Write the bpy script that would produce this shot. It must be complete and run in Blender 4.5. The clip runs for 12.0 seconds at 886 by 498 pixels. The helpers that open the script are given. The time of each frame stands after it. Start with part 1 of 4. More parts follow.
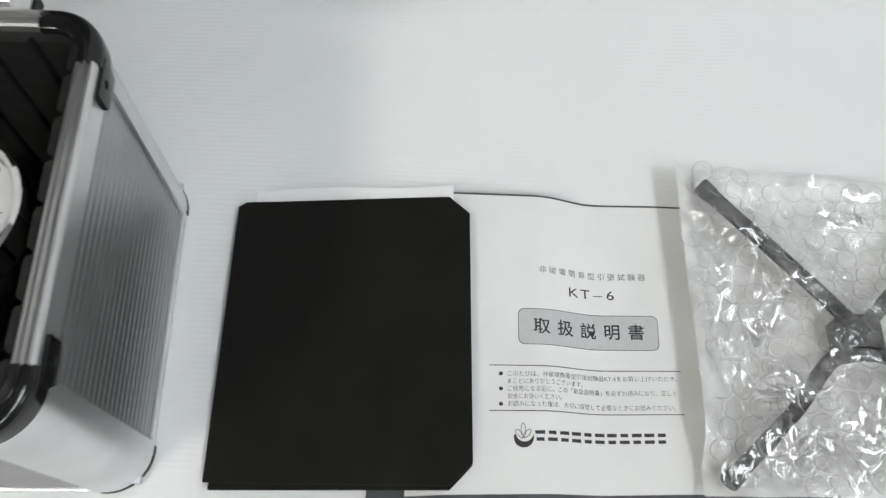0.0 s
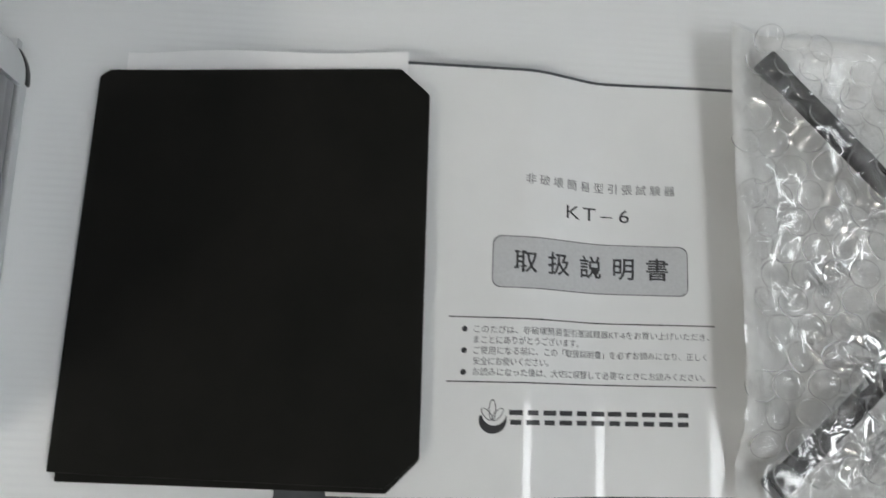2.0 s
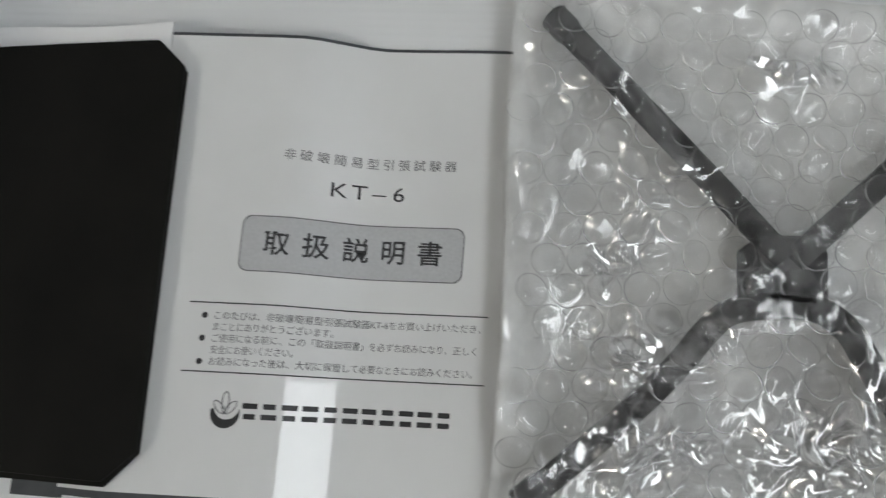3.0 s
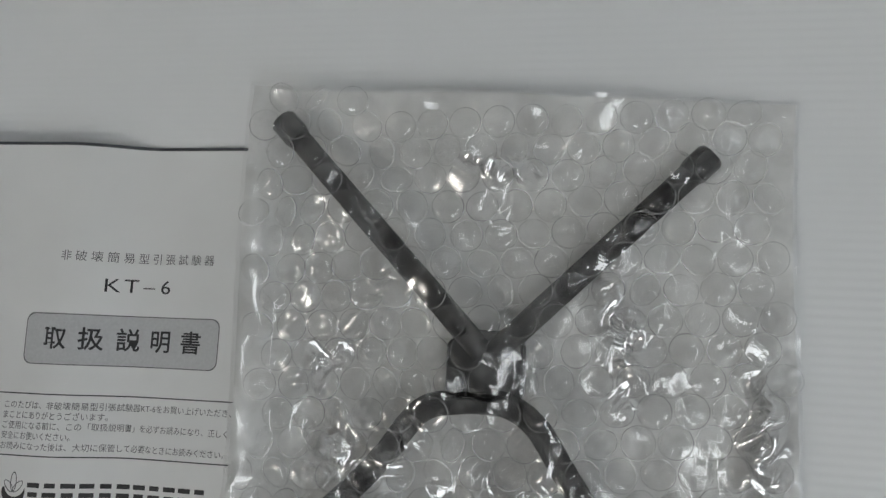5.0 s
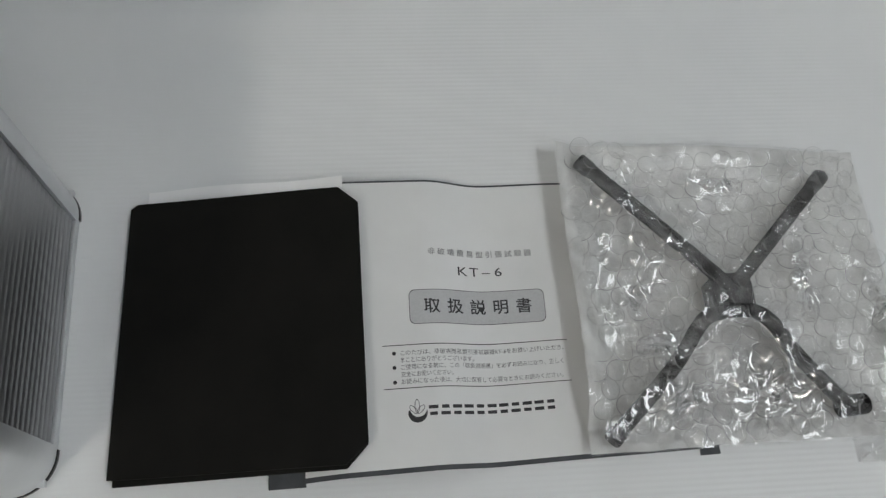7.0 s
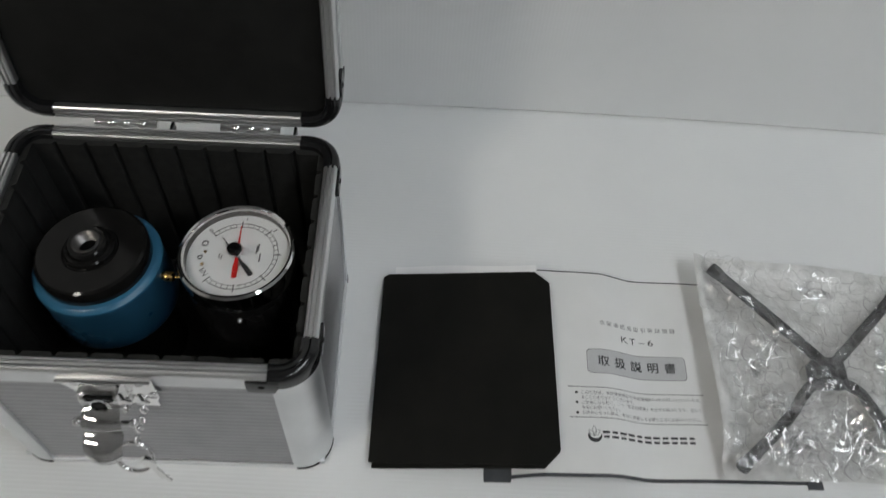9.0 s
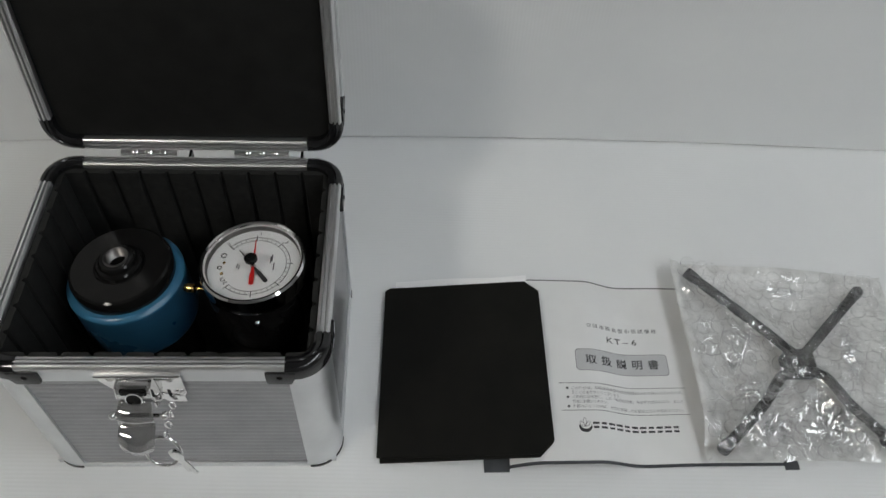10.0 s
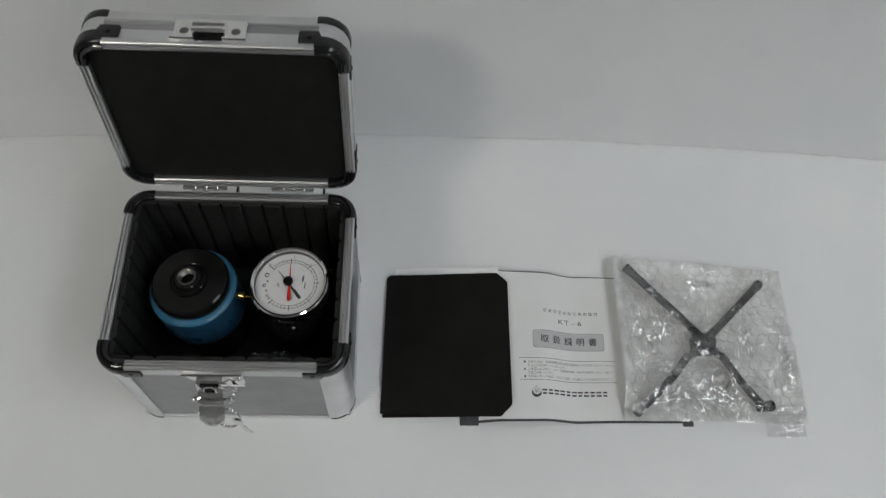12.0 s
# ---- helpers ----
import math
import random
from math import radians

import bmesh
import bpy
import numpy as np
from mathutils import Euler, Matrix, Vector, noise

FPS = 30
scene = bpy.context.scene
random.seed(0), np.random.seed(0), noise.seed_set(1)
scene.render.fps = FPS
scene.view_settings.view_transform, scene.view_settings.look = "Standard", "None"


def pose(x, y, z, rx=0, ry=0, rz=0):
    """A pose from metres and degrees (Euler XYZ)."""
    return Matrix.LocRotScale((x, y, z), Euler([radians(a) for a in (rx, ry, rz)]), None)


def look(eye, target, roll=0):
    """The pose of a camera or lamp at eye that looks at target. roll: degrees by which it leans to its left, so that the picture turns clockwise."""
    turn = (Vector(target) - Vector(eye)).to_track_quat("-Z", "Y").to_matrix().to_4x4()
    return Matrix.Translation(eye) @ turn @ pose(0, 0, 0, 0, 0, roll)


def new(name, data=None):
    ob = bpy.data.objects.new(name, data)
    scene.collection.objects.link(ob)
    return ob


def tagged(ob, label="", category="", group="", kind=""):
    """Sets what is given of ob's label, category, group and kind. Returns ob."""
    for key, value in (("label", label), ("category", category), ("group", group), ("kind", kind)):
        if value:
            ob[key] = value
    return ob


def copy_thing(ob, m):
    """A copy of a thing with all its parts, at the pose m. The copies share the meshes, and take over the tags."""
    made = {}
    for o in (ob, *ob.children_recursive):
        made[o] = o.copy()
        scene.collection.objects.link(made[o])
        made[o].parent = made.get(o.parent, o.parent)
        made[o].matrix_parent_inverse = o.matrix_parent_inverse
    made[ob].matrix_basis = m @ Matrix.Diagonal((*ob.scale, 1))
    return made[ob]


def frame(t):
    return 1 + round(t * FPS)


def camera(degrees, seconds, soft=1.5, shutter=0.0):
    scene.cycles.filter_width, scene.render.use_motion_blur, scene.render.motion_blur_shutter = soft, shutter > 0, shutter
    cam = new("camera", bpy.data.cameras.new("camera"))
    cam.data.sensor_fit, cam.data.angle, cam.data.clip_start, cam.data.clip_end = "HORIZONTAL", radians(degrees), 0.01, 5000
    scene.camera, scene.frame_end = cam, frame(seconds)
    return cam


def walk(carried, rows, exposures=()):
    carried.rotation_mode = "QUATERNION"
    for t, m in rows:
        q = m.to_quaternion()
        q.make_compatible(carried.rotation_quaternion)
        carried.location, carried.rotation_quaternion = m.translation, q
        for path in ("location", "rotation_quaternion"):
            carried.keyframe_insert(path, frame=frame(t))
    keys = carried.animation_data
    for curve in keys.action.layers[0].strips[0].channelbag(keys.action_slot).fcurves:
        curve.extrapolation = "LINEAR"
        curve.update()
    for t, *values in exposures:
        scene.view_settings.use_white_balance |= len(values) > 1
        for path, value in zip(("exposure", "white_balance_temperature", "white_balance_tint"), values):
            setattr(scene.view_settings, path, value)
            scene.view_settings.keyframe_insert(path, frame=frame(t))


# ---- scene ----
cam = camera(57.0, 12.0, soft=1.3, shutter=0.4)
PATH = [
    (0, (-0.0135, 0.02, 0.398), (0.0415, 0.808, -1.439), 5.7),
    (0.5, (-0.0145, 0.065, 0.344), (0.0965, 0.71, -1.546), 11.4),
    (1, (-0.0255, 0.083, 0.299), (0.1265, 0.586, -1.63), 19.6),
    (1.5, (-0.0185, 0.1, 0.295), (0.1165, 0.521, -1.656), 21.2),
    (2, (0.0085, 0.091, 0.293), (0.0805, 0.495, -1.665), 12.9),
    (2.5, (0.0705, 0.079, 0.284), (-0.0595, 0.506, -1.665), -11.9),
    (3, (0.1335, 0.099, 0.265), (-0.0965, 0.472, -1.687), -27.8),
    (3.5, (0.1585, 0.096, 0.246), (-0.1585, 0.464, -1.695), -37.6),
    (3.7, (0.1715, 0.101, 0.251), (-0.1335, 0.42, -1.7), -40.8),
    (5.3, (0.2545, 0.157, 0.281), (-0.1885, 0.377, -1.657), -61.1),
    (5.5, (0.2475, 0.149, 0.29), (-0.1845, 0.429, -1.643), -54.3),
    (6, (0.1295, 0.125, 0.344), (0.0705, 0.458, -1.627), -7.9),
    (6.5, (0.0175, 0.063, 0.391), (0.2155, 0.596, -1.527), 20.8),
    (7, (0.0205, 0.013, 0.413), (0.1835, 0.768, -1.431), 9.4),
    (7.5, (-0.0265, 0.051, 0.414), (0.1035, 0.734, -1.461), 10.9),
    (7.7, (-0.0515, 0.044, 0.429), (0.0665, 0.865, -1.391), 10.0),
    (9.3, (-0.0855, -0.145, 0.531), (-0.0525, 0.997, -1.111), 4.5),
    (9.5, (-0.0875, -0.159, 0.532), (-0.0505, 1.01, -1.09), 3.7),
    (10, (-0.0835, -0.167, 0.548), (-0.0275, 1.056, -1.033), 3.4),
    (10.5, (-0.0925, -0.155, 0.631), (0.0465, 0.933, -1.041), 8.2),
    (11, (-0.0915, -0.158, 0.691), (-0.0015, 0.81, -1.057), 7.3),
    (11.5, (-0.0885, -0.166, 0.729), (-0.0045, 0.774, -1.035), 7.3),
    (12, (-0.0865, -0.148, 0.764), (-0.0105, 0.77, -1.011), 6.4),
]
walk(cam, [(t, look(eye, target, roll)) for t, eye, target, roll in PATH], exposures=[(0, -0.13), (0.5, -0.27), (1, -0.41), (1.5, -0.54), (2, -0.64), (2.5, -0.70), (3, -0.85), (3.5, -0.99), (5.5, -1.19), (6, -1.13), (6.5, -1.05), (7, -0.95), (7.5, -0.91), (9.5, -0.83), (10, -0.83), (10.5, -0.87), (11, -0.89), (12, -0.90)])

# ---- world, lamps, exposure ----
world = bpy.data.worlds.new("world")
scene.world = world
world.use_nodes = True
world.node_tree.nodes["Background"].inputs[0].default_value = (0.55, 0.6, 0.68, 1)
world.node_tree.nodes["Background"].inputs[1].default_value = 0.05
TUBE_GLOW = 14.5
PANEL_GLOW = 93.0
# weak cool fill added from the right, set in an unseen window
side_fill = bpy.data.lights.new("right_side_fill", "AREA")
side_fill.shape, side_fill.size, side_fill.size_y = "RECTANGLE", 0.56, 0.7
side_fill.energy, side_fill.color = 8.0, (0.90, 0.96, 1.0)
side_fill_lamp = new("right_side_fill", side_fill)
side_fill_lamp.matrix_basis = pose(2.72, -0.86, 1.50, 0, 90, 0)


# ---- materials ----
def material(name):
    m = bpy.data.materials.new(name)
    m.use_nodes = True
    nt = m.node_tree
    return m, nt, nt.nodes["Principled BSDF"]


def put(node, **values):
    for key, v in values.items():
        node.inputs[key.replace("_", " ")].default_value = v
    return node


def noise_node(nt, scale, detail=4.0, rough=0.55, stretch=None):
    tc = nt.nodes.new("ShaderNodeTexCoord")
    n = nt.nodes.new("ShaderNodeTexNoise")
    put(n, Scale=scale, Detail=detail, Roughness=rough)
    if stretch:
        mp = nt.nodes.new("ShaderNodeMapping")
        mp.inputs["Scale"].default_value = stretch
        nt.links.new(tc.outputs["Object"], mp.inputs["Vector"])
        nt.links.new(mp.outputs["Vector"], n.inputs["Vector"])
    else:
        nt.links.new(tc.outputs["Object"], n.inputs["Vector"])
    return n


def ramp(nt, source, lo, hi, a=0.3, b=0.7):
    r = nt.nodes.new("ShaderNodeValToRGB")
    r.color_ramp.elements[0].position, r.color_ramp.elements[1].position = a, b
    r.color_ramp.elements[0].color, r.color_ramp.elements[1].color = (*lo, 1), (*hi, 1)
    nt.links.new(source, r.inputs["Fac"])
    return r


def bump(nt, bsdf, source, strength, distance):
    b = nt.nodes.new("ShaderNodeBump")
    put(b, Strength=strength, Distance=distance)
    nt.links.new(source, b.inputs["Height"])
    old = bsdf.inputs["Normal"].links
    if old:
        nt.links.new(old[0].from_socket, b.inputs["Normal"])
    nt.links.new(b.outputs["Normal"], bsdf.inputs["Normal"])


def surface(name, lo, hi, scale=60.0, rough=0.5, metal=0.0, grain=0.0, grain_scale=900.0, stretch=None, spread=0.12, spec=0.5):
    """A surface with colour that drifts between two tones, a roughness that drifts too, and fine grain."""
    m, nt, b = material(name)
    n = noise_node(nt, scale, stretch=stretch)
    nt.links.new(ramp(nt, n.outputs["Fac"], lo, hi).outputs["Color"], b.inputs["Base Color"])
    put(b, Metallic=metal, Specular_IOR_Level=spec)
    n2 = noise_node(nt, scale * 0.35, stretch=stretch)
    mr = nt.nodes.new("ShaderNodeMapRange")
    put(mr, To_Min=max(0.02, rough - spread), To_Max=min(1, rough + spread))
    nt.links.new(n2.outputs["Fac"], mr.inputs["Value"])
    nt.links.new(mr.outputs["Result"], b.inputs["Roughness"])
    if grain:
        n3 = noise_node(nt, grain_scale, 2.0, stretch=stretch)
        bump(nt, b, n3.outputs["Fac"], grain, 0.0004)
    return m


def fluted_sheet(name, axis):
    """White twin-wall plastic board: faint flutes 2.6 mm apart under a satin skin, with smudges."""
    m, nt, b = material(name)
    n = noise_node(nt, 5.0, 5.0)
    nt.links.new(ramp(nt, n.outputs["Fac"], (0.735, 0.745, 0.75), (0.80, 0.805, 0.80)).outputs["Color"], b.inputs["Base Color"])
    put(b, Roughness=0.42, Specular_IOR_Level=0.4)
    tc = nt.nodes.new("ShaderNodeTexCoord")
    w = nt.nodes.new("ShaderNodeTexWave")
    w.wave_type, w.bands_direction = "BANDS", axis
    put(w, Scale=2 * math.pi / 20 / 0.0030, Distortion=0.0)
    nt.links.new(tc.outputs["Object"], w.inputs["Vector"])
    bump(nt, b, w.outputs["Fac"], 0.14 if axis == "Y" else 0.08, 0.0004)
    n2 = noise_node(nt, 14.0, 3.0)
    bump(nt, b, n2.outputs["Fac"], 0.12, 0.004)
    return m


M_SHEET = fluted_sheet("white_fluted_board", "Y")
M_PANEL = fluted_sheet("white_fluted_panel", "X")
# unseen room: walls and ceiling toned for bounce light, floor dark for chrome reflections
M_ROOM = surface("room_paint", (0.46, 0.46, 0.455), (0.52, 0.52, 0.51), 3.0, 0.8)
M_CEILING = surface("ceiling_paint", (0.46, 0.46, 0.46), (0.52, 0.52, 0.52), 3.0, 0.85)
M_LAMP = surface("lamp_enamel", (0.74, 0.75, 0.75), (0.79, 0.79, 0.79), 12.0, 0.5)
M_ROOM_FLOOR = surface("floor_vinyl", (0.045, 0.045, 0.05), (0.07, 0.07, 0.072), 4.0, 0.5)
M_WOOD = surface("table_laminate", (0.45, 0.43, 0.40), (0.52, 0.50, 0.47), 20.0, 0.4)
M_RIM = surface("satin_aluminium", (0.66, 0.66, 0.665), (0.74, 0.74, 0.745), 35.0, 0.40, 1.0, 0.12, 700.0, spread=0.06)
M_ALU = surface("brushed_aluminium", (0.68, 0.69, 0.70), (0.76, 0.77, 0.78), 35.0, 0.42, 1.0, 0.15, 700.0, spread=0.08)
M_RIB = surface("ribbed_aluminium", (0.37, 0.37, 0.38), (0.43, 0.43, 0.44), 45.0, 0.40, 1.0, 0.08, 900.0, spread=0.06)
M_CHROME = surface("chrome", (0.82, 0.815, 0.81), (0.88, 0.875, 0.87), 40.0, 0.04, 1.0, spread=0.02)
M_PLASTIC = surface("black_plastic", (0.007, 0.007, 0.008), (0.012, 0.012, 0.0125), 90.0, 0.12, 0.0, 0.06, 1500.0, spec=0.45)
M_FOAM = surface("black_foam", (0.016, 0.016, 0.0155), (0.026, 0.026, 0.025), 160.0, 0.62, 0.0, 0.5, 2600.0, spec=0.16)
M_FOAM_LID = surface("black_foam_lid", (0.010, 0.010, 0.0092), (0.015, 0.015, 0.014), 60.0, 0.66, 0.0, 0.3, 2600.0, spec=0.12)
M_VINYL = surface("black_vinyl", (0.0085, 0.0085, 0.0075), (0.0125, 0.012, 0.0105), 40.0, 0.60, 0.0, 0.35, 3000.0, spec=0.08)
M_BLUE = surface("blue_enamel", (0.016, 0.068, 0.130), (0.022, 0.086, 0.160), 55.0, 0.30, 0.0, 0.12, 900.0)
M_BLUE_RIM = surface("blue_rim", (0.030, 0.135, 0.235), (0.038, 0.155, 0.265), 80.0, 0.30)
M_STEEL_BLACK = surface("blackened_steel", (0.006, 0.006, 0.006), (0.011, 0.0105, 0.010), 60.0, 0.09, 0.0, 0.03, 1200.0, spread=0.04, spec=0.15)
M_STEEL = surface("steel", (0.40, 0.39, 0.38), (0.55, 0.54, 0.53), 120.0, 0.28, 1.0)
M_STEEL_DULL = surface("dull_steel", (0.13, 0.125, 0.12), (0.22, 0.21, 0.205), 150.0, 0.38, 1.0)
M_BRASS = surface("brass", (0.55, 0.36, 0.12), (0.68, 0.46, 0.18), 150.0, 0.28, 1.0)
M_DIAL = surface("dial_white", (0.76, 0.77, 0.77), (0.82, 0.82, 0.81), 60.0, 0.55)
M_INK = surface("black_ink", (0.018, 0.018, 0.02), (0.04, 0.04, 0.042), 300.0, 0.5)
M_INK_GREY = surface("grey_ink", (0.09, 0.09, 0.095), (0.16, 0.16, 0.165), 500.0, 0.5)
M_TINT = surface("grey_tint_print", (0.47, 0.475, 0.48), (0.53, 0.535, 0.54), 900.0, 0.5)
M_RED = surface("red_pointer", (0.55, 0.012, 0.01), (0.68, 0.02, 0.015), 200.0, 0.4)
M_PAPER = surface("white_paper", (0.86, 0.86, 0.86), (0.90, 0.895, 0.89), 25.0, 0.7, 0.0, 0.15, 2500.0)
M_DARK_CARD = surface("dark_grey_card", (0.045, 0.05, 0.056), (0.07, 0.074, 0.08), 120.0, 0.55, 0.0, 0.25, 2000.0)
M_ROD = surface("rod_enamel", (0.006, 0.0055, 0.0055), (0.013, 0.012, 0.012), 120.0, 0.60, spec=0.06)


def page_material():
    """White paper under a clear glossy film."""
    m, nt, b = material("filmed_paper")
    n = noise_node(nt, 22.0)
    nt.links.new(ramp(nt, n.outputs["Fac"], (0.735, 0.735, 0.725), (0.785, 0.785, 0.775)).outputs["Color"], b.inputs["Base Color"])
    put(b, Roughness=0.6, Specular_IOR_Level=0.2, Coat_Weight=1.0, Coat_Roughness=0.03, Coat_IOR=1.5)
    return m


M_PAGE = page_material()


def film_material(name, clear, tone, gloss, relief=0.0016, facet=0.0, ior=1.5, creased=False, mottle=0.0, shine_most=0.45, sheen=0.012):
    """Clear polythene: mostly see-through, a little milky, with a sharp sheen."""
    m, nt, b = material(name)
    out = nt.nodes["Material Output"]
    put(b, Base_Color=(*tone, 1), Roughness=gloss, Specular_IOR_Level=0.7)
    if mottle:
        # folded layers let more or less light through from place to place
        layers = noise_node(nt, 75.0, 3.0, 0.6)
        dim = tuple(v * (1 - mottle) for v in tone)
        nt.links.new(ramp(nt, layers.outputs["Fac"], dim, tuple(min(1.0, v * (1 + mottle)) for v in tone), 0.32, 0.70).outputs["Color"], b.inputs["Base Color"])
    t = nt.nodes.new("ShaderNodeBsdfTransparent")
    t.inputs["Color"].default_value = (0.99, 0.99, 0.988, 1)
    mix = nt.nodes.new("ShaderNodeMixShader")
    g = nt.nodes.new("ShaderNodeBsdfGlossy")
    put(g, Roughness=gloss)
    g.inputs["Color"].default_value = (0.9, 0.9, 0.9, 1)
    fr = nt.nodes.new("ShaderNodeFresnel")
    put(fr, IOR=ior)
    least = nt.nodes.new("ShaderNodeMath")
    least.operation = "MINIMUM"
    nt.links.new(fr.outputs["Fac"], least.inputs[0])
    least.inputs[1].default_value = sheen
    crease = noise_node(nt, 170.0, 1.5, 0.6)
    bp = nt.nodes.new("ShaderNodeBump")
    put(bp, Strength=1.0, Distance=relief)
    nt.links.new(crease.outputs["Fac"], bp.inputs["Height"])
    nt.links.new(bp.outputs["Normal"], g.inputs["Normal"])
    gloss_share = least.outputs["Value"]
    if facet:
        # small soft creases that tip the film every way
        crumple = noise_node(nt, 88.0, 1.6, 0.5, (1.0, 0.6, 1.0)) if creased else noise_node(nt, 95.0, 1.2, 0.5)
        tip = nt.nodes.new("ShaderNodeVectorMath")
        tip.operation = "MULTIPLY_ADD"
        nt.links.new(crumple.outputs["Color"], tip.inputs[0])
        tip.inputs[1].default_value = (2.4 * facet, 2.4 * facet, 0.0)
        tip.inputs[2].default_value = (-1.2 * facet, -1.2 * facet, 0.0)
        add = nt.nodes.new("ShaderNodeVectorMath")
        add.operation = "ADD"
        nt.links.new(bp.outputs["Normal"], add.inputs[0])
        nt.links.new(tip.outputs["Vector"], add.inputs[1])
        unit = nt.nodes.new("ShaderNodeVectorMath")
        unit.operation = "NORMALIZE"
        nt.links.new(add.outputs["Vector"], unit.inputs[0])
        nt.links.new(unit.outputs["Vector"], g.inputs["Normal"])
        # noise patches get extra gloss so that they glint, in drifts
        split = nt.nodes.new("ShaderNodeSeparateColor")
        nt.links.new(crumple.outputs["Color"], split.inputs["Color"])
        drift = noise_node(nt, 28.0, 2.0)
        lift = nt.nodes.new("ShaderNodeMath")
        lift.operation = "MULTIPLY_ADD"
        nt.links.new(drift.outputs["Fac"], lift.inputs[0])
        lift.inputs[1].default_value = 1.5
        nt.links.new(split.outputs["Blue"], lift.inputs[2])
        extra_gloss = nt.nodes.new("ShaderNodeMapRange")
        put(extra_gloss, From_Min=0.98, From_Max=1.26, To_Min=0.0, To_Max=min(shine_most, facet * 0.55))
        nt.links.new(lift.outputs["Value"], extra_gloss.inputs["Value"])
        shine = nt.nodes.new("ShaderNodeMath")
        shine.operation, shine.use_clamp = "ADD", True
        nt.links.new(extra_gloss.outputs["Result"], shine.inputs[0])
        if creased:
            # the extra gloss is raised where the sheet is marked as crumpled
            attr = nt.nodes.new("ShaderNodeAttribute")
            attr.attribute_name = "creased"
            amount = nt.nodes.new("ShaderNodeMath")
            amount.operation = "MULTIPLY_ADD"
            nt.links.new(attr.outputs["Fac"], amount.inputs[0])
            amount.inputs[1].default_value, amount.inputs[2].default_value = 2.0, 0.0
            product = nt.nodes.new("ShaderNodeMath")
            product.operation = "MULTIPLY"
            nt.links.new(extra_gloss.outputs["Result"], product.inputs[0])
            nt.links.new(amount.outputs["Value"], product.inputs[1])
            nt.links.new(product.outputs["Value"], shine.inputs[0])
        nt.links.new(least.outputs["Value"], shine.inputs[1])
        gloss_share = shine.outputs["Value"]
    top = nt.nodes.new("ShaderNodeMixShader")
    n = noise_node(nt, 45.0, 4.0)
    mr = nt.nodes.new("ShaderNodeMapRange")
    put(mr, To_Min=1 - (1 - clear) * 1.5, To_Max=1 - (1 - clear) * 0.5)
    nt.links.new(n.outputs["Fac"], mr.inputs["Value"])
    clearness = mr.outputs["Result"]
    if creased:
        # crumpled film is made milkier, which puts part of its pale glints into colour
        milky = nt.nodes.new("ShaderNodeMath")
        milky.operation, milky.use_clamp = "MULTIPLY_ADD", True
        nt.links.new(attr.outputs["Fac"], milky.inputs[0])
        milky.inputs[1].default_value = -0.10
        nt.links.new(clearness, milky.inputs[2])
        clearness = milky.outputs["Value"]
    nt.links.new(clearness, mix.inputs["Fac"])
    nt.links.new(b.outputs["BSDF"], mix.inputs[1])
    nt.links.new(t.outputs["BSDF"], mix.inputs[2])
    nt.links.new(gloss_share, top.inputs["Fac"])
    nt.links.new(mix.outputs["Shader"], top.inputs[1])
    nt.links.new(g.outputs["BSDF"], top.inputs[2])
    nt.links.new(top.outputs["Shader"], out.inputs["Surface"])
    return m


M_WRAP = film_material("bubble_film", 0.997, (0.80, 0.80, 0.81), 0.21, 0.0001, 0.80, 1.38, True, 0.0, 0.60)
# the drums' slight violet is a reflection put into the film's tone
M_BUBBLE = film_material("bubble_drum_film", 0.993, (0.86, 0.85, 0.90), 0.20, 0.0002, 0.16, 1.42, sheen=0.026)
M_WELD = film_material("welded_rim", 0.73, (0.97, 0.97, 0.98), 0.20, 0.0002, 0.0, 1.4, sheen=0.10)
M_WRAP_UNDER = film_material("under_film", 0.10, (0.71, 0.71, 0.695), 0.30, 0.0016, 0.0, 1.3, False, 0.10)
M_BAG = film_material("bag_film", 0.90, (0.70, 0.70, 0.70), 0.14, 0.0004, 1.5, 1.6)


def glass_material():
    m, nt, b = material("gauge_glass")
    out = nt.nodes["Material Output"]
    t = nt.nodes.new("ShaderNodeBsdfTransparent")
    g = nt.nodes.new("ShaderNodeBsdfGlossy")
    put(g, Roughness=0.02)
    fr = nt.nodes.new("ShaderNodeFresnel")
    put(fr, IOR=1.45)
    mix = nt.nodes.new("ShaderNodeMixShader")
    nt.links.new(fr.outputs["Fac"], mix.inputs["Fac"])
    nt.links.new(t.outputs["BSDF"], mix.inputs[1])
    nt.links.new(g.outputs["BSDF"], mix.inputs[2])
    nt.links.new(mix.outputs["Shader"], out.inputs["Surface"])
    return m


M_GLASS = glass_material()


def glow_material(name, colour, strength):
    m, nt, b = material(name)
    put(b, Base_Color=(0.9, 0.9, 0.9, 1), Emission_Color=(*colour, 1), Emission_Strength=strength)
    return m


M_GLOW = glow_material("fluorescent_glow", (0.93, 0.97, 1.0), TUBE_GLOW)
M_GLOW_WARM = glow_material("panel_glow", (1.0, 0.96, 0.88), PANEL_GLOW)


# ---- mesh helpers ----
def part(name, bm, mat, parent=None, label="", smooth=None, m=None):
    """Links a bmesh as one mesh object under its thing; the mesh is in the parent's frame."""
    bmesh.ops.recalc_face_normals(bm, faces=bm.faces)
    me = bpy.data.meshes.new(name)
    bm.to_mesh(me)
    bm.free()
    return part_mesh(name, me, mat, parent, label, smooth, m)


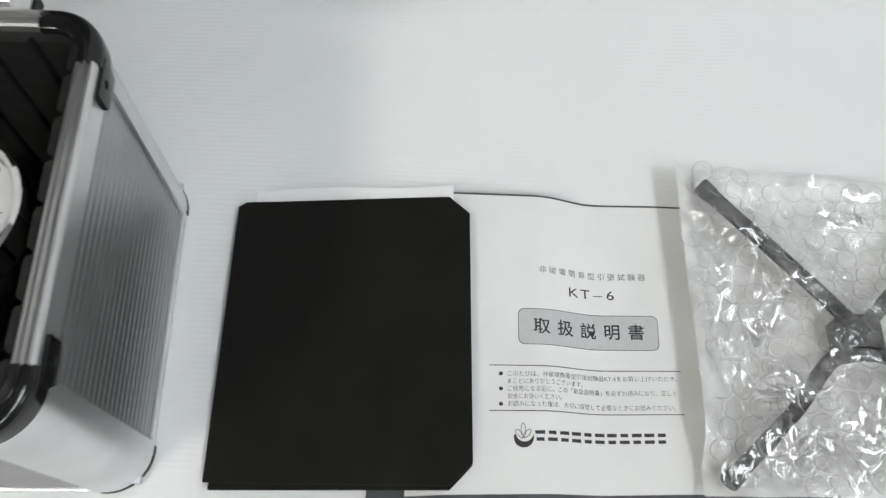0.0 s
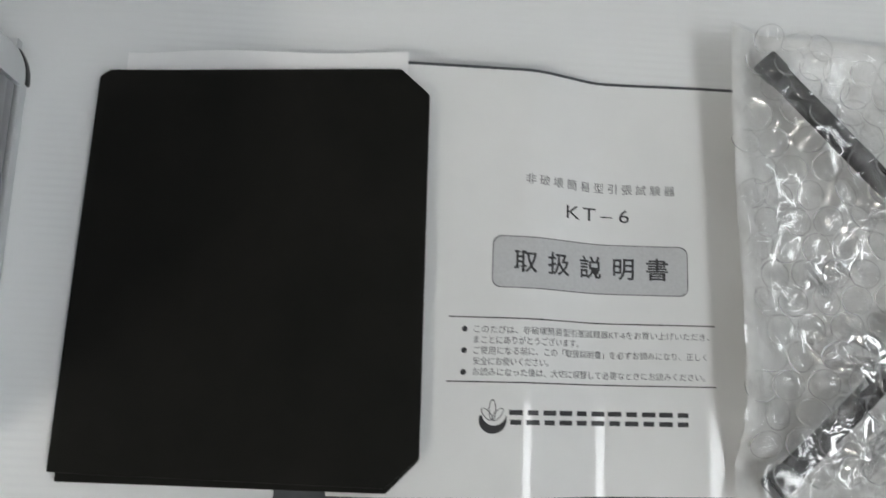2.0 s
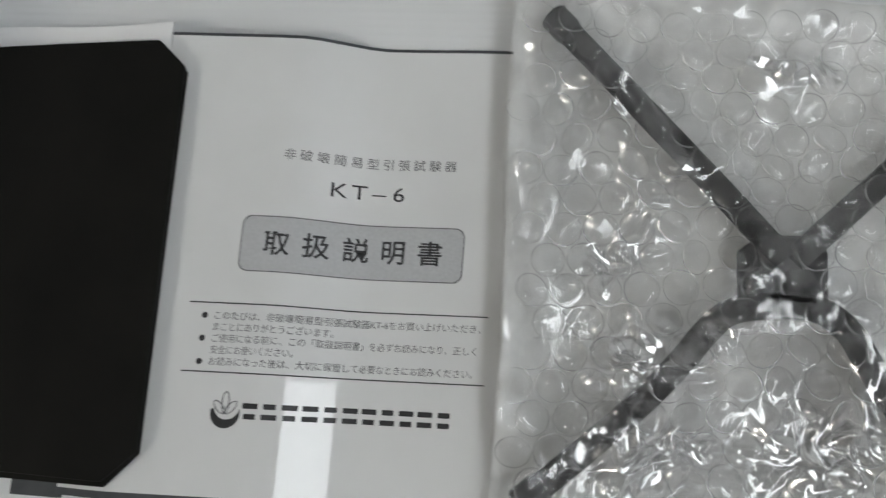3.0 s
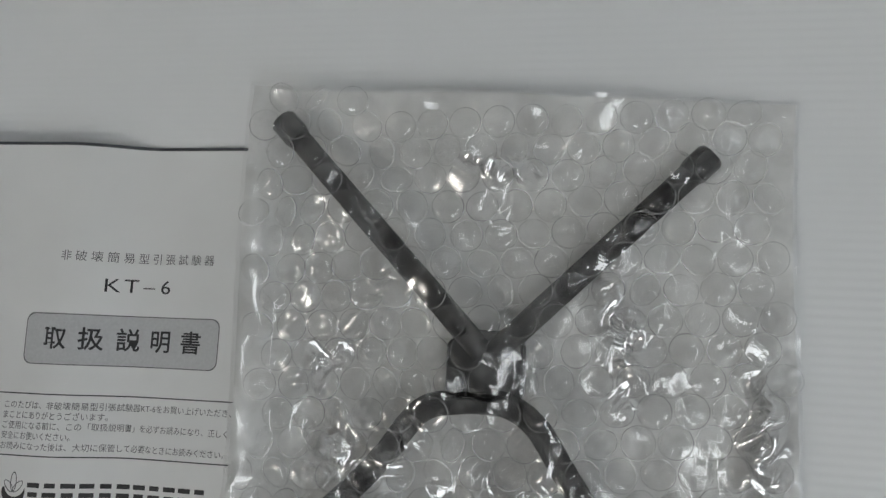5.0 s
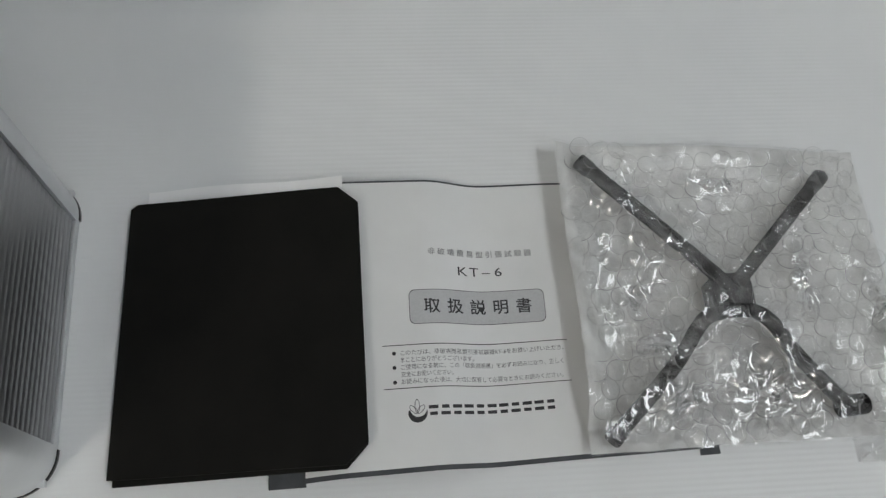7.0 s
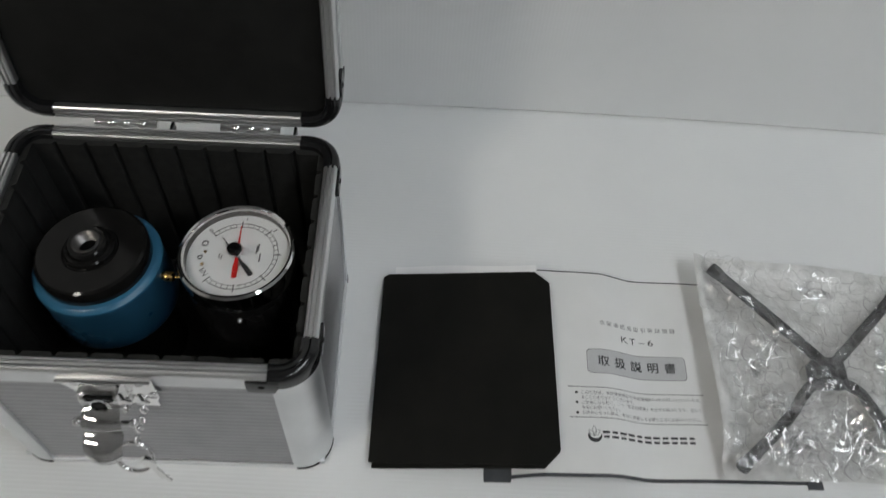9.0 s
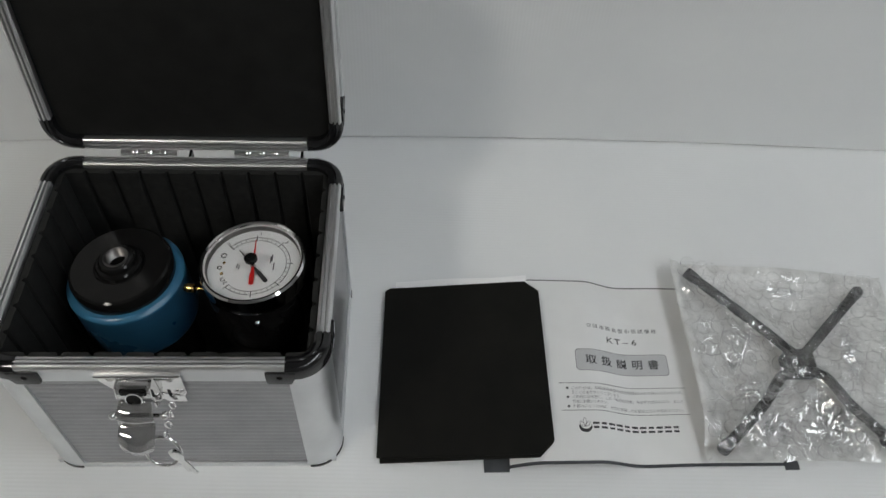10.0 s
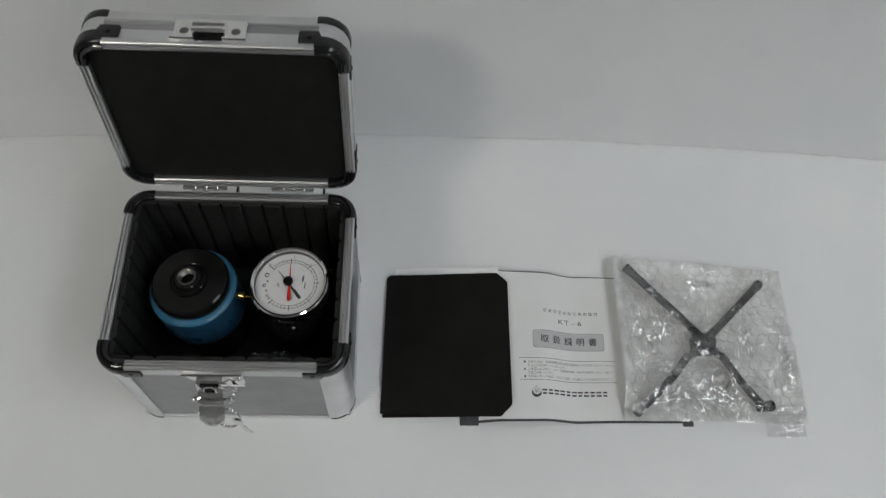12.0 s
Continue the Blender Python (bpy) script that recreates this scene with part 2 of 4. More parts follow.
def part_mesh(name, me, mat, parent=None, label="", smooth=None, m=None):
    if mat:
        me.materials.append(mat)
    if smooth:
        for p in me.polygons:
            p.use_smooth = True
        me.set_sharp_from_angle(angle=radians(smooth))
    ob = new(name, me)
    if parent:
        ob.parent = parent
    if m is not None:
        ob.matrix_basis = m
    if label:
        tagged(ob, label)
    return ob


def thing(name, m, label, category, group="", kind=""):
    ob = new(name)
    ob.empty_display_size = 0.02
    ob.matrix_basis = m
    return tagged(ob, label, category, group, kind)


def bevelled(bm, width, segments=2, sharper=30):
    edges = [e for e in bm.edges if len(e.link_faces) == 2 and e.calc_face_angle(0) > radians(sharper)]
    if width:
        bmesh.ops.bevel(bm, geom=edges, offset=width, segments=segments, profile=0.6, affect="EDGES", clamp_overlap=True)
    return bm


def box(x0, x1, y0, y1, z0, z1, bevel=0.0, segments=2):
    bm = bmesh.new()
    bmesh.ops.create_cube(bm, size=1, matrix=Matrix.LocRotScale(((x0 + x1) / 2, (y0 + y1) / 2, (z0 + z1) / 2), None, (x1 - x0, y1 - y0, z1 - z0)))
    return bevelled(bm, bevel, segments)


def prism(points, z0, z1, bevel=0.0, segments=2):
    """A flat outline given height."""
    bm = bmesh.new()
    low = [bm.verts.new((x, y, z0)) for x, y in points]
    high = [bm.verts.new((x, y, z1)) for x, y in points]
    bm.faces.new(low[::-1]), bm.faces.new(high)
    for i in range(len(points)):
        j = (i + 1) % len(points)
        bm.faces.new((low[i], low[j], high[j], high[i]))
    bmesh.ops.recalc_face_normals(bm, faces=bm.faces)
    return bevelled(bm, bevel, segments)


def lathe(profile, seg=48, centre=(0, 0, 0)):
    """Turns a list of (radius, height) about the upright axis; ends on the axis are closed."""
    bm = bmesh.new()
    rings = []
    for r, z in profile:
        if r < 1e-6:
            rings.append([bm.verts.new((centre[0], centre[1], centre[2] + z))])
        else:
            rings.append([bm.verts.new((centre[0] + r * math.cos(2 * math.pi * i / seg), centre[1] + r * math.sin(2 * math.pi * i / seg), centre[2] + z)) for i in range(seg)])
    for a, b in zip(rings, rings[1:]):
        for i in range(seg):
            j = (i + 1) % seg
            quad = [a[i % len(a)], a[j % len(a)], b[j % len(b)], b[i % len(b)]]
            quad = list(dict.fromkeys(quad))
            if len(quad) > 2:
                bm.faces.new(quad)
    return bm


def tube(path, radius, seg=10, closed=False):
    """A round bar along a path."""
    bm = bmesh.new()
    pts = [Vector(p) for p in path]
    n = len(pts)
    rings = []
    up = Vector((0, 0, 1))
    for i, p in enumerate(pts):
        a = pts[(i - 1) % n] if (closed or i > 0) else p
        b = pts[(i + 1) % n] if (closed or i < n - 1) else p
        d = (b - a).normalized()
        side = d.cross(up)
        if side.length < 0.05:
            side = d.cross(Vector((1, 0, 0)))
        side.normalize()
        top = side.cross(d)
        r = radius(i / (n - 1)) if callable(radius) else radius
        rings.append([bm.verts.new(p + side * (r * math.cos(2 * math.pi * k / seg)) + top * (r * math.sin(2 * math.pi * k / seg))) for k in range(seg)])
    for i in range(n if closed else n - 1):
        a, b = rings[i], rings[(i + 1) % n]
        for k in range(seg):
            bm.faces.new((a[k], a[(k + 1) % seg], b[(k + 1) % seg], b[k]))
    if not closed:
        bm.faces.new(rings[0][::-1]), bm.faces.new(rings[-1])
    return bm


def extrusion(p0, p1, outward, profile):
    """A bar from p0 to p1 with a cross-section of (outward, up) points."""
    p0, p1, o = Vector(p0), Vector(p1), Vector(outward).normalized()
    up = Vector((0, 0, 1)) if abs(o.z) < 0.5 else Vector((0, 1, 0))
    bm = bmesh.new()
    a = [bm.verts.new(p0 + o * u + up * v) for u, v in profile]
    b = [bm.verts.new(p1 + o * u + up * v) for u, v in profile]
    bm.faces.new(a), bm.faces.new(b[::-1])
    for i in range(len(profile)):
        j = (i + 1) % len(profile)
        bm.faces.new((a[i], b[i], b[j], a[j]))
    return bm


def arc(cx, cy, r, a0, a1, n):
    return [(cx + r * math.cos(radians(a0 + (a1 - a0) * i / n)), cy + r * math.sin(radians(a0 + (a1 - a0) * i / n))) for i in range(n + 1)]


def heightfield(xs, ys, height, thick=0.0):
    """A sheet over a grid, with a second face below where thick is given."""
    nx, ny = len(xs), len(ys)
    verts = [(x, y, height(x, y)) for y in ys for x in xs]
    faces = [(j * nx + i, j * nx + i + 1, (j + 1) * nx + i + 1, (j + 1) * nx + i) for j in range(ny - 1) for i in range(nx - 1)]
    if thick:
        k = len(verts)
        verts += [(x, y, z - thick) for x, y, z in verts]
        faces += [tuple(k + v for v in f[::-1]) for f in faces]
        rim = [i for i in range(nx)] + [j * nx + nx - 1 for j in range(1, ny)] + [(ny - 1) * nx + i for i in range(nx - 2, -1, -1)] + [j * nx for j in range(ny - 2, 0, -1)]
        faces += [(rim[i], k + rim[i], k + rim[(i + 1) % len(rim)], rim[(i + 1) % len(rim)]) for i in range(len(rim))]
    me = bpy.data.meshes.new("sheet")
    me.from_pydata(verts, [], faces)
    return me


def spread(a, b, n):
    return [a + (b - a) * i / (n - 1) for i in range(n)]


def smooth(a, b, x):
    t = min(1.0, max(0.0, (x - a) / (b - a)))
    return t * t * (3 - 2 * t)


# ---- the setting ----
def seam(x):
    """Where the upright panel stands behind the table."""
    return 0.392 - 0.07 * (x - 0.10) ** 2


tagged(part("table_top", box(-1.0, 1.1, -0.20, 0.42, -0.04, -0.004, 0.002), M_WOOD), "pale laminate table under the white board", "table", kind="structure")
tagged(part("ground", box(-0.98, 1.08, -0.16, 0.405, -0.0035, 0.0, 0.0004), M_SHEET), "white fluted plastic board laid flat as a backdrop", "board", kind="structure")


def back_panel():
    xs = spread(-0.95, 1.05, 81)
    pts = [(x, seam(x)) for x in xs] + [(x, seam(x) + 0.004) for x in xs[::-1]]
    bm = prism(pts, 0.0016, 0.85)
    return tagged(part("backdrop", bm, M_PANEL, smooth=30), "white fluted plastic board standing upright", "board", kind="structure")


back_panel()
# walls out of view, added to close the room and bounce light
for name, dims in (("wall_north", (-2.6, 2.69, 0.62, 0.72, -0.74, 1.9)), ("wall_south", (-2.6, 2.69, -3.3, -3.2, -0.74, 1.9)), ("wall_west", (-2.7, -2.6, -3.3, 0.72, -0.74, 1.9))):
    tagged(part(name, box(*dims), M_ROOM), "unseen pale wall that bounces light", "wall", kind="structure")


def east_wall():
    """An unseen wall with one window added to hold the side fill."""
    y0, y1, z0, z1 = -1.22, -0.50, 1.21, 1.79
    bm = bmesh.new()
    for a0, a1, c0, c1 in ((-3.3, y0, -0.74, 1.9), (y1, 0.72, -0.74, 1.9), (y0, y1, -0.74, z0), (y0, y1, z1, 1.9)):
        bmesh.ops.create_cube(bm, size=1, matrix=Matrix.LocRotScale((2.75, (a0 + a1) / 2, (c0 + c1) / 2), None, (0.12, a1 - a0, c1 - c0)))
    tagged(part("wall_east", bm, M_ROOM), "unseen pale wall with an opening for the side fill", "wall", kind="structure")
    w = thing("added_window", pose(2.75, (y0 + y1) / 2, (z0 + z1) / 2), "unseen white window frame added round the side fill", "window", kind="structure")
    hy, hz = (y1 - y0) / 2, (z1 - z0) / 2
    for a0, a1, c0, c1 in ((-hy, hy, -hz, -hz + 0.008), (-hy, hy, hz - 0.008, hz), (-hy, -hy + 0.008, -hz, hz), (hy - 0.008, hy, -hz, hz)):
        part("window_frame", box(-0.03, 0.03, a0, a1, c0, c1, 0.001), M_LAMP, w)
    part("window_sill", box(-0.09, 0.0, -hy - 0.03, hy + 0.03, -hz - 0.03, -hz - 0.001, 0.003), M_LAMP, w)


east_wall()
# floor and ceiling are added out of view too
tagged(part("floor", box(-2.7, 2.81, -3.3, 0.72, -0.84, -0.74), M_ROOM_FLOOR), "unseen dark floor, toned for contrast in the chrome", "floor", kind="structure")
tagged(part("ceiling", box(-2.7, 2.81, -3.3, 0.72, 1.9, 2.0), M_CEILING), "unseen pale ceiling that bounces light", "ceiling", kind="structure")
for sx in (-0.9, 1.0):
    for sy in (-0.15, 0.35):
        tagged(part("table_leg", box(sx - 0.02, sx + 0.02, sy - 0.02, sy + 0.02, -0.74, -0.04, 0.002), M_WOOD), "pale square table leg", "table leg", kind="structure")


def ceiling_light(x, y):
    t = thing("ceiling_light", pose(x, y, 1.9), "white fluorescent ceiling lamp with a long diffuser", "lamp", "ceiling lamps")
    part("housing", prism([(-0.23, -0.62), (0.23, -0.62), (0.23, 0.62), (-0.23, 0.62)], -0.05, 0.0, 0.01), M_LAMP, t)
    part("diffuser", box(-0.20, 0.20, -0.59, 0.59, -0.078, -0.052, 0.008), M_GLOW, t, "lit long diffuser", smooth=50)
    return t


def panel_light(x, y):
    t = thing("panel_light", pose(x, y, 1.9), "small square warm white ceiling lamp", "lamp")
    part("housing", prism([(-0.18, -0.18), (0.18, -0.18), (0.18, 0.18), (-0.18, 0.18)], -0.05, 0.0, 0.01), M_LAMP, t)
    part("diffuser", box(-0.15, 0.15, -0.15, 0.15, -0.062, -0.052, 0.003), M_GLOW_WARM, t, "lit warm white diffuser")


panel_light(-1.25, -1.02)
LAMPS = ((1.00, -0.46), (1.00, -1.90))
first_lamp = ceiling_light(*LAMPS[0])
for lx, ly in LAMPS[1:]:
    copy_thing(first_lamp, pose(lx, ly, 1.9))


# ---- the aluminium case ----
W, D, H, R = 0.1985, 0.1640, 0.1385, 0.0195
CASE = pose(-0.2358, 0.1419, 0.0, 0, 0, 1.2)
case = thing("instrument_case", CASE, "open silver aluminium instrument case with ribbed sides and black plastic corners", "case")
HW, HD = W / 2, D / 2
BEAD = [(-0.0078, -0.004), (0.0, -0.004), (0.0004, -0.0005), (-0.0003, 0.0009), (-0.0010, 0.0014), (-0.0018, 0.0014), (-0.0021, -0.0006), (-0.0029, -0.0006), (-0.0032, 0.0014), (-0.0045, 0.0014), (-0.0048, -0.0006), (-0.0056, -0.0006), (-0.0059, 0.0012), (-0.0069, 0.0010), (-0.0078, 0.0)]


def ribbed(length, z0, z1, pitch=0.0052, depth=0.00048, thick=0.003):
    """An upright sheet along x with ribs that run along it, its face towards -y."""
    n = int(round((z1 - z0) / pitch))
    prof = []
    for i in range(n):
        z = z0 + (z1 - z0) * i / n
        q = (z1 - z0) / n
        prof += [(0.0, z), (-depth * 0.5, z + q * 0.13), (-depth, z + q * 0.30), (-depth, z + q * 0.72), (-depth * 0.5, z + q * 0.90)]
    prof += [(0.0, z1), (thick, z1), (thick, z0)]
    bm = bmesh.new()
    a = [bm.verts.new((-length / 2, y, z)) for y, z in prof]
    b = [bm.verts.new((length / 2, y, z)) for y, z in prof]
    bm.faces.new(a), bm.faces.new(b[::-1])
    for i in range(len(prof)):
        j = (i + 1) % len(prof)
        bm.faces.new((a[i], b[i], b[j], a[j]))
    return bm


def moved(bm, m):
    bmesh.ops.transform(bm, matrix=m, verts=bm.verts)
    return bm


SIDES = ((0, HD, HW), (90, HW, HD), (180, HD, HW), (270, HW, HD))  # turn, distance of the face, half its length


def box_sides(parent, h, rib_top, rib_low, z_low=0.004):
    """Ribbed panels with plain bands above and below, on all four sides."""
    for turn, dist, half in SIDES:
        t = pose(0, 0, 0, 0, 0, turn)
        length = 2 * (half - R) + 0.004
        part("side_panel", moved(ribbed(length, rib_low, rib_top, depth=0.00050 if half == HW else 0.00046), t @ pose(0, -dist + 0.0022, 0)), M_RIB, parent, "ribbed aluminium panel", smooth=60)
        if turn == 0:
            part("panel_seam", box(-length / 2 - 0.0012, -length / 2 - 0.0001, -dist + 0.0004, -dist + 0.004, rib_low, rib_top), M_STEEL_BLACK, parent, "dark seam beside the panel")
        part("top_band", moved(box(-length / 2, length / 2, -dist + 0.0008, -dist + 0.005, rib_top + 0.0003, h - 0.0045, 0.0004), t), M_ALU, parent)
        part("bottom_rail", moved(box(-half + R, half - R, -dist + 0.0002, -dist + 0.006, z_low - 0.003, rib_low - 0.0003, 0.0008), t), M_ALU, parent)


def corner_outline(r_out, r_in, flat):
    """A quarter round with short straight wings, about a corner at the origin that points to +x +y."""
    o = arc(0, 0, r_out, 0, 90, 10)
    i = arc(0, 0, r_in, 90, 0, 10)
    return [(r_out, -flat)] + o + [(-flat, r_out), (-flat, r_in)] + i + [(r_in, -flat)]


CORNERS = [((HW - R), (HD - R), 0), (-(HW - R), (HD - R), 90), (-(HW - R), -(HD - R), 180), ((HW - R), -(HD - R), 270)]
box_sides(case, H, H - 0.0165, 0.0065)
for cx, cy, turn in CORNERS:
    t = pose(cx, cy, 0, 0, 0, turn)
    part("corner_post", moved(prism(corner_outline(R, R - 0.003, 0.0035), 0.0035, H - 0.004), t), M_ALU, case, "rounded aluminium corner post", smooth=25)
    part("foot_corner", moved(prism(corner_outline(R + 0.0004, R - 0.004, 0.002), 0.0, 0.0034, 0.0006), t), M_PLASTIC, case, "black plastic foot corner", smooth=40)
part("base_panel", box(-HW + 0.004, HW - 0.004, -HD + 0.004, HD - 0.004, 0.0012, 0.005), M_ALU, case)
for turn, dist, half in SIDES:
    t = pose(0, 0, 0, 0, 0, turn)
    part("rim_bar", extrusion(t @ Vector((-half + 0.0235, -dist, H)), t @ Vector((half - 0.0235, -dist, H)), t.to_3x3() @ Vector((0, -1, 0)), BEAD), M_RIM, case, "grooved aluminium rim bar", smooth=35)


def cap_corner(parent, t, h, drop):
    """A moulded plastic corner over the rim with a stepped round edge and two riveted tabs."""
    bm = bmesh.new()
    steps = ((R + 0.0012, h - 0.0105), (R + 0.0014, h - 0.004), (R + 0.0008, h - 0.0005), (R - 0.0006, h + 0.0012), (R - 0.003, h + 0.0018), (R - 0.0036, h + 0.001), (R - 0.0044, h + 0.0018), (R - 0.0068, h + 0.0016), (R - 0.0085, h + 0.0004), (R - 0.0088, h - 0.008))
    flat = 0.0045
    rows = []
    for r, z in steps:
        pts = [(r, -flat)] + arc(0, 0, r, 0, 90, 12) + [(-flat, r)]
        rows.append([bm.verts.new((x, y, z)) for x, y in pts])
    for a, b in zip(rows, rows[1:]):
        for i in range(len(a) - 1):
            bm.faces.new((a[i], a[i + 1], b[i + 1], b[i]))
    for k in (0, -1):
        bm.faces.new([r[k] for r in rows])
    cap = part("corner_cap", moved(bm, t), M_PLASTIC, parent, "glossy black plastic corner cap", smooth=40)
    for flip in (0, 1):
        m = t @ (pose(0, 0, 0) if not flip else Matrix(((0, 1, 0, 0), (1, 0, 0, 0), (0, 0, 1, 0), (0, 0, 0, 1))))
        bm = bmesh.new()
        pts = [(-0.016, h - 0.0035), (0.001, h - 0.0035), (0.001, h - 0.0095), (-0.0015, h - drop), (-0.0145, h - drop), (-0.016, h - drop + 0.0015)]
        a = [bm.verts.new((R + 0.0017, y, z)) for y, z in pts]
        b = [bm.verts.new((R - 0.001, y, z)) for y, z in pts]
        bm.faces.new(a), bm.faces.new(b[::-1])
        for i in range(len(pts)):
            j = (i + 1) % len(pts)
            bm.faces.new((a[i], b[i], b[j], a[j]))
        bmesh.ops.recalc_face_normals(bm, faces=bm.faces)
        part("tab", moved(bevelled(bm, 0.0005), m), M_PLASTIC, cap, smooth=40)
        rv = lathe([(0, 0.0008), (0.0012, 0.0007), (0.0019, 0.0002), (0.0019, -0.0006)], 12)
        part("rivet", moved(rv, m @ pose(R + 0.0017, -0.008, h - 0.0085, 0, 90, 0)), M_STEEL_BLACK, cap, smooth=40)
    return cap


for cx, cy, turn in CORNERS:
    cap_corner(case, pose(cx, cy, 0, 0, 0, turn), H, 0.0155)


def lining_wall(length, z0, z1, grooves, lean=0.0):
    """A foam wall along x with upright grooves, its face towards +y."""
    pitch = length / grooves
    pts = []
    for i in range(grooves):
        x = -length / 2 + pitch * i
        pts += [(x, -0.0026), (x + 0.0017, -0.0026), (x + 0.0026, -0.0004), (x + 0.004, 0.0), (x + pitch - 0.0022, 0.0), (x + pitch - 0.0008, -0.0005)]
    pts += [(length / 2, -0.0022), (length / 2, -0.005), (-length / 2, -0.005)]
    return prism(pts, z0, z1)


for turn, dist, half in SIDES:
    n = 10 if half == HW else 8
    part("lining", moved(lining_wall(2 * half - 0.017, 0.0105, H - 0.003, n), pose(0, 0, 0, 0, 0, turn) @ pose(0, -dist + 0.0125, 0)), M_FOAM, case, "grooved black foam lining", smooth=30)
part("lining_floor", box(-HW + 0.006, HW - 0.006, -HD + 0.006, HD - 0.006, 0.0052, 0.0102), M_FOAM, case)

# the lid, open past upright
T = 0.031
LEAN = 6.5
lid_frame = pose(0.0, HD + 0.0052, H + 0.0028, 90 - LEAN, 0, 0)


def lid_shell():
    pts = []
    for cx, cy, turn in CORNERS:
        pts += [tuple((pose(cx, cy, 0, 0, 0, turn) @ Vector((x, y, 0)))[:2]) for x, y in arc(0, 0, R - 0.0022, 0, 90, 8)]
    bm = prism(pts, -T, -0.0045)
    top = [f for f in bm.faces if f.calc_center_median().z > -0.005 and abs(f.normal.z) > 0.9]
    bmesh.ops.inset_region(bm, faces=top, thickness=0.0035)
    bmesh.ops.translate(bm, verts=list({v for f in top for v in f.verts}), vec=(0, 0, -0.009))
    return moved(bm, pose(0, HD, 0))


lid = part("lid", lid_shell(), M_RIB, case, "aluminium lid standing open, lined with black foam", smooth=25, m=lid_frame)
for turn, dist, half in SIDES:
    t = pose(0, HD, 0) @ pose(0, 0, 0, 0, 0, turn)
    o = t.to_3x3() @ Vector((0, -1, 0))
    a, b = t @ Vector((-half + 0.0235, -dist, 0)), t @ Vector((half - 0.0235, -dist, 0))
    bm = bmesh.new()
    va = [bm.verts.new(a + o * u + Vector((0, 0, v))) for u, v in BEAD]
    vb = [bm.verts.new(b + o * u + Vector((0, 0, v))) for u, v in BEAD]
    bm.faces.new(va), bm.faces.new(vb[::-1])
    for i in range(len(BEAD)):
        j = (i + 1) % len(BEAD)
        bm.faces.new((va[i], vb[i], vb[j], va[j]))
    part("rim_bar", bm, M_RIM, lid, "grooved aluminium rim bar", smooth=35)
    length = 2 * (half - R)
    part("edge_band", moved(box(-length / 2, length / 2, -dist + 0.0006, -dist + 0.003, -0.0135, -0.0042, 0.0004), t), M_ALU, lid)
    part("edge_rail", moved(box(-length / 2, length / 2, -dist + 0.0001, -dist + 0.004, -T - 0.0012, -T + 0.0075, 0.0012), t), M_ALU, lid)
    part("edge_panel", moved(ribbed(length, -T + 0.0078, -0.0138, 0.005), t @ pose(0, -dist + 0.0022, 0)), M_RIB, lid, smooth=60)
for cx, cy, turn in CORNERS:
    t = pose(0, HD, 0) @ pose(cx, cy, 0, 0, 0, turn)
    cap_corner(lid, t, 0.0, 0.0155).name = "lid_corner_cap"
    part("corner_post", moved(prism(corner_outline(R, R - 0.003, 0.002), -T + 0.002, -0.004), t), M_ALU, lid, smooth=25)
    part("back_corner", moved(prism(corner_outline(R + 0.0008, R - 0.006, 0.004), -T - 0.0018, -T + 0.006, 0.0012), t), M_PLASTIC, lid, smooth=40)


def lid_lining():
    pts = []
    for cx, cy, turn in CORNERS:
        pts += [tuple((pose(cx, cy, 0, 0, 0, turn) @ Vector((x, y, 0)))[:2]) for x, y in arc(0, 0, R - 0.0072, 0, 90, 8)]
    bm = prism(pts, -0.016, -0.0045, 0.0015)
    return moved(bm, pose(0, HD, 0))


part("lid_lining", lid_lining(), M_FOAM_LID, lid, "smooth black foam lid lining", smooth=40)


def lid_catch():
    bm = box(-0.026, 0.026, -0.0012, 0.0, -0.024, -0.002, 0.0005)
    return moved(bm, pose(0, D + 0.0012, 0))


catch = part("catch_plate", lid_catch(), M_CHROME, lid, "chrome catch plate", smooth=40)
HOOK = [(0.0, -0.0200), (0.0030, -0.0196), (0.0056, -0.0182), (0.0068, -0.0160), (0.0064, -0.0136), (0.0050, -0.0120), (0.0048, -0.0108), (0.0062, -0.0100), (0.0076, -0.0086), (0.0074, -0.0070), (0.0058, -0.0062), (0.0, -0.0062)]
part("catch_hook", moved(prism(HOOK, -0.0118, 0.0118, 0.0003), pose(0.0, D + 0.001, 0) @ Matrix(((0, 0, 1, 0), (1, 0, 0, 0), (0, 1, 0, 0), (0, 0, 0, 1)))), M_CHROME, catch, "rolled chrome hook", smooth=60)
part("catch_slot", box(-0.0115, 0.0115, D + 0.0011, D + 0.0036, -0.0062, -0.0030, 0.0003), M_STEEL_BLACK, catch, "dark slot under the hook")
for sx in (-0.0185, 0.0185):
    part("catch_rivet", moved(lathe([(0, 0.0013), (0.0018, 0.0011), (0.0030, 0.0003), (0.0034, 0.0)], 16), pose(sx, D + 0.0012, -0.012, -90, 0, 0)), M_STEEL_DULL, catch, "dull steel rivet", smooth=40)
    part("catch_foot", box(sx - 0.0085, sx + 0.0085, D + 0.001, D + 0.0046, -0.0035, -0.0015, 0.0005), M_CHROME, catch, smooth=40)


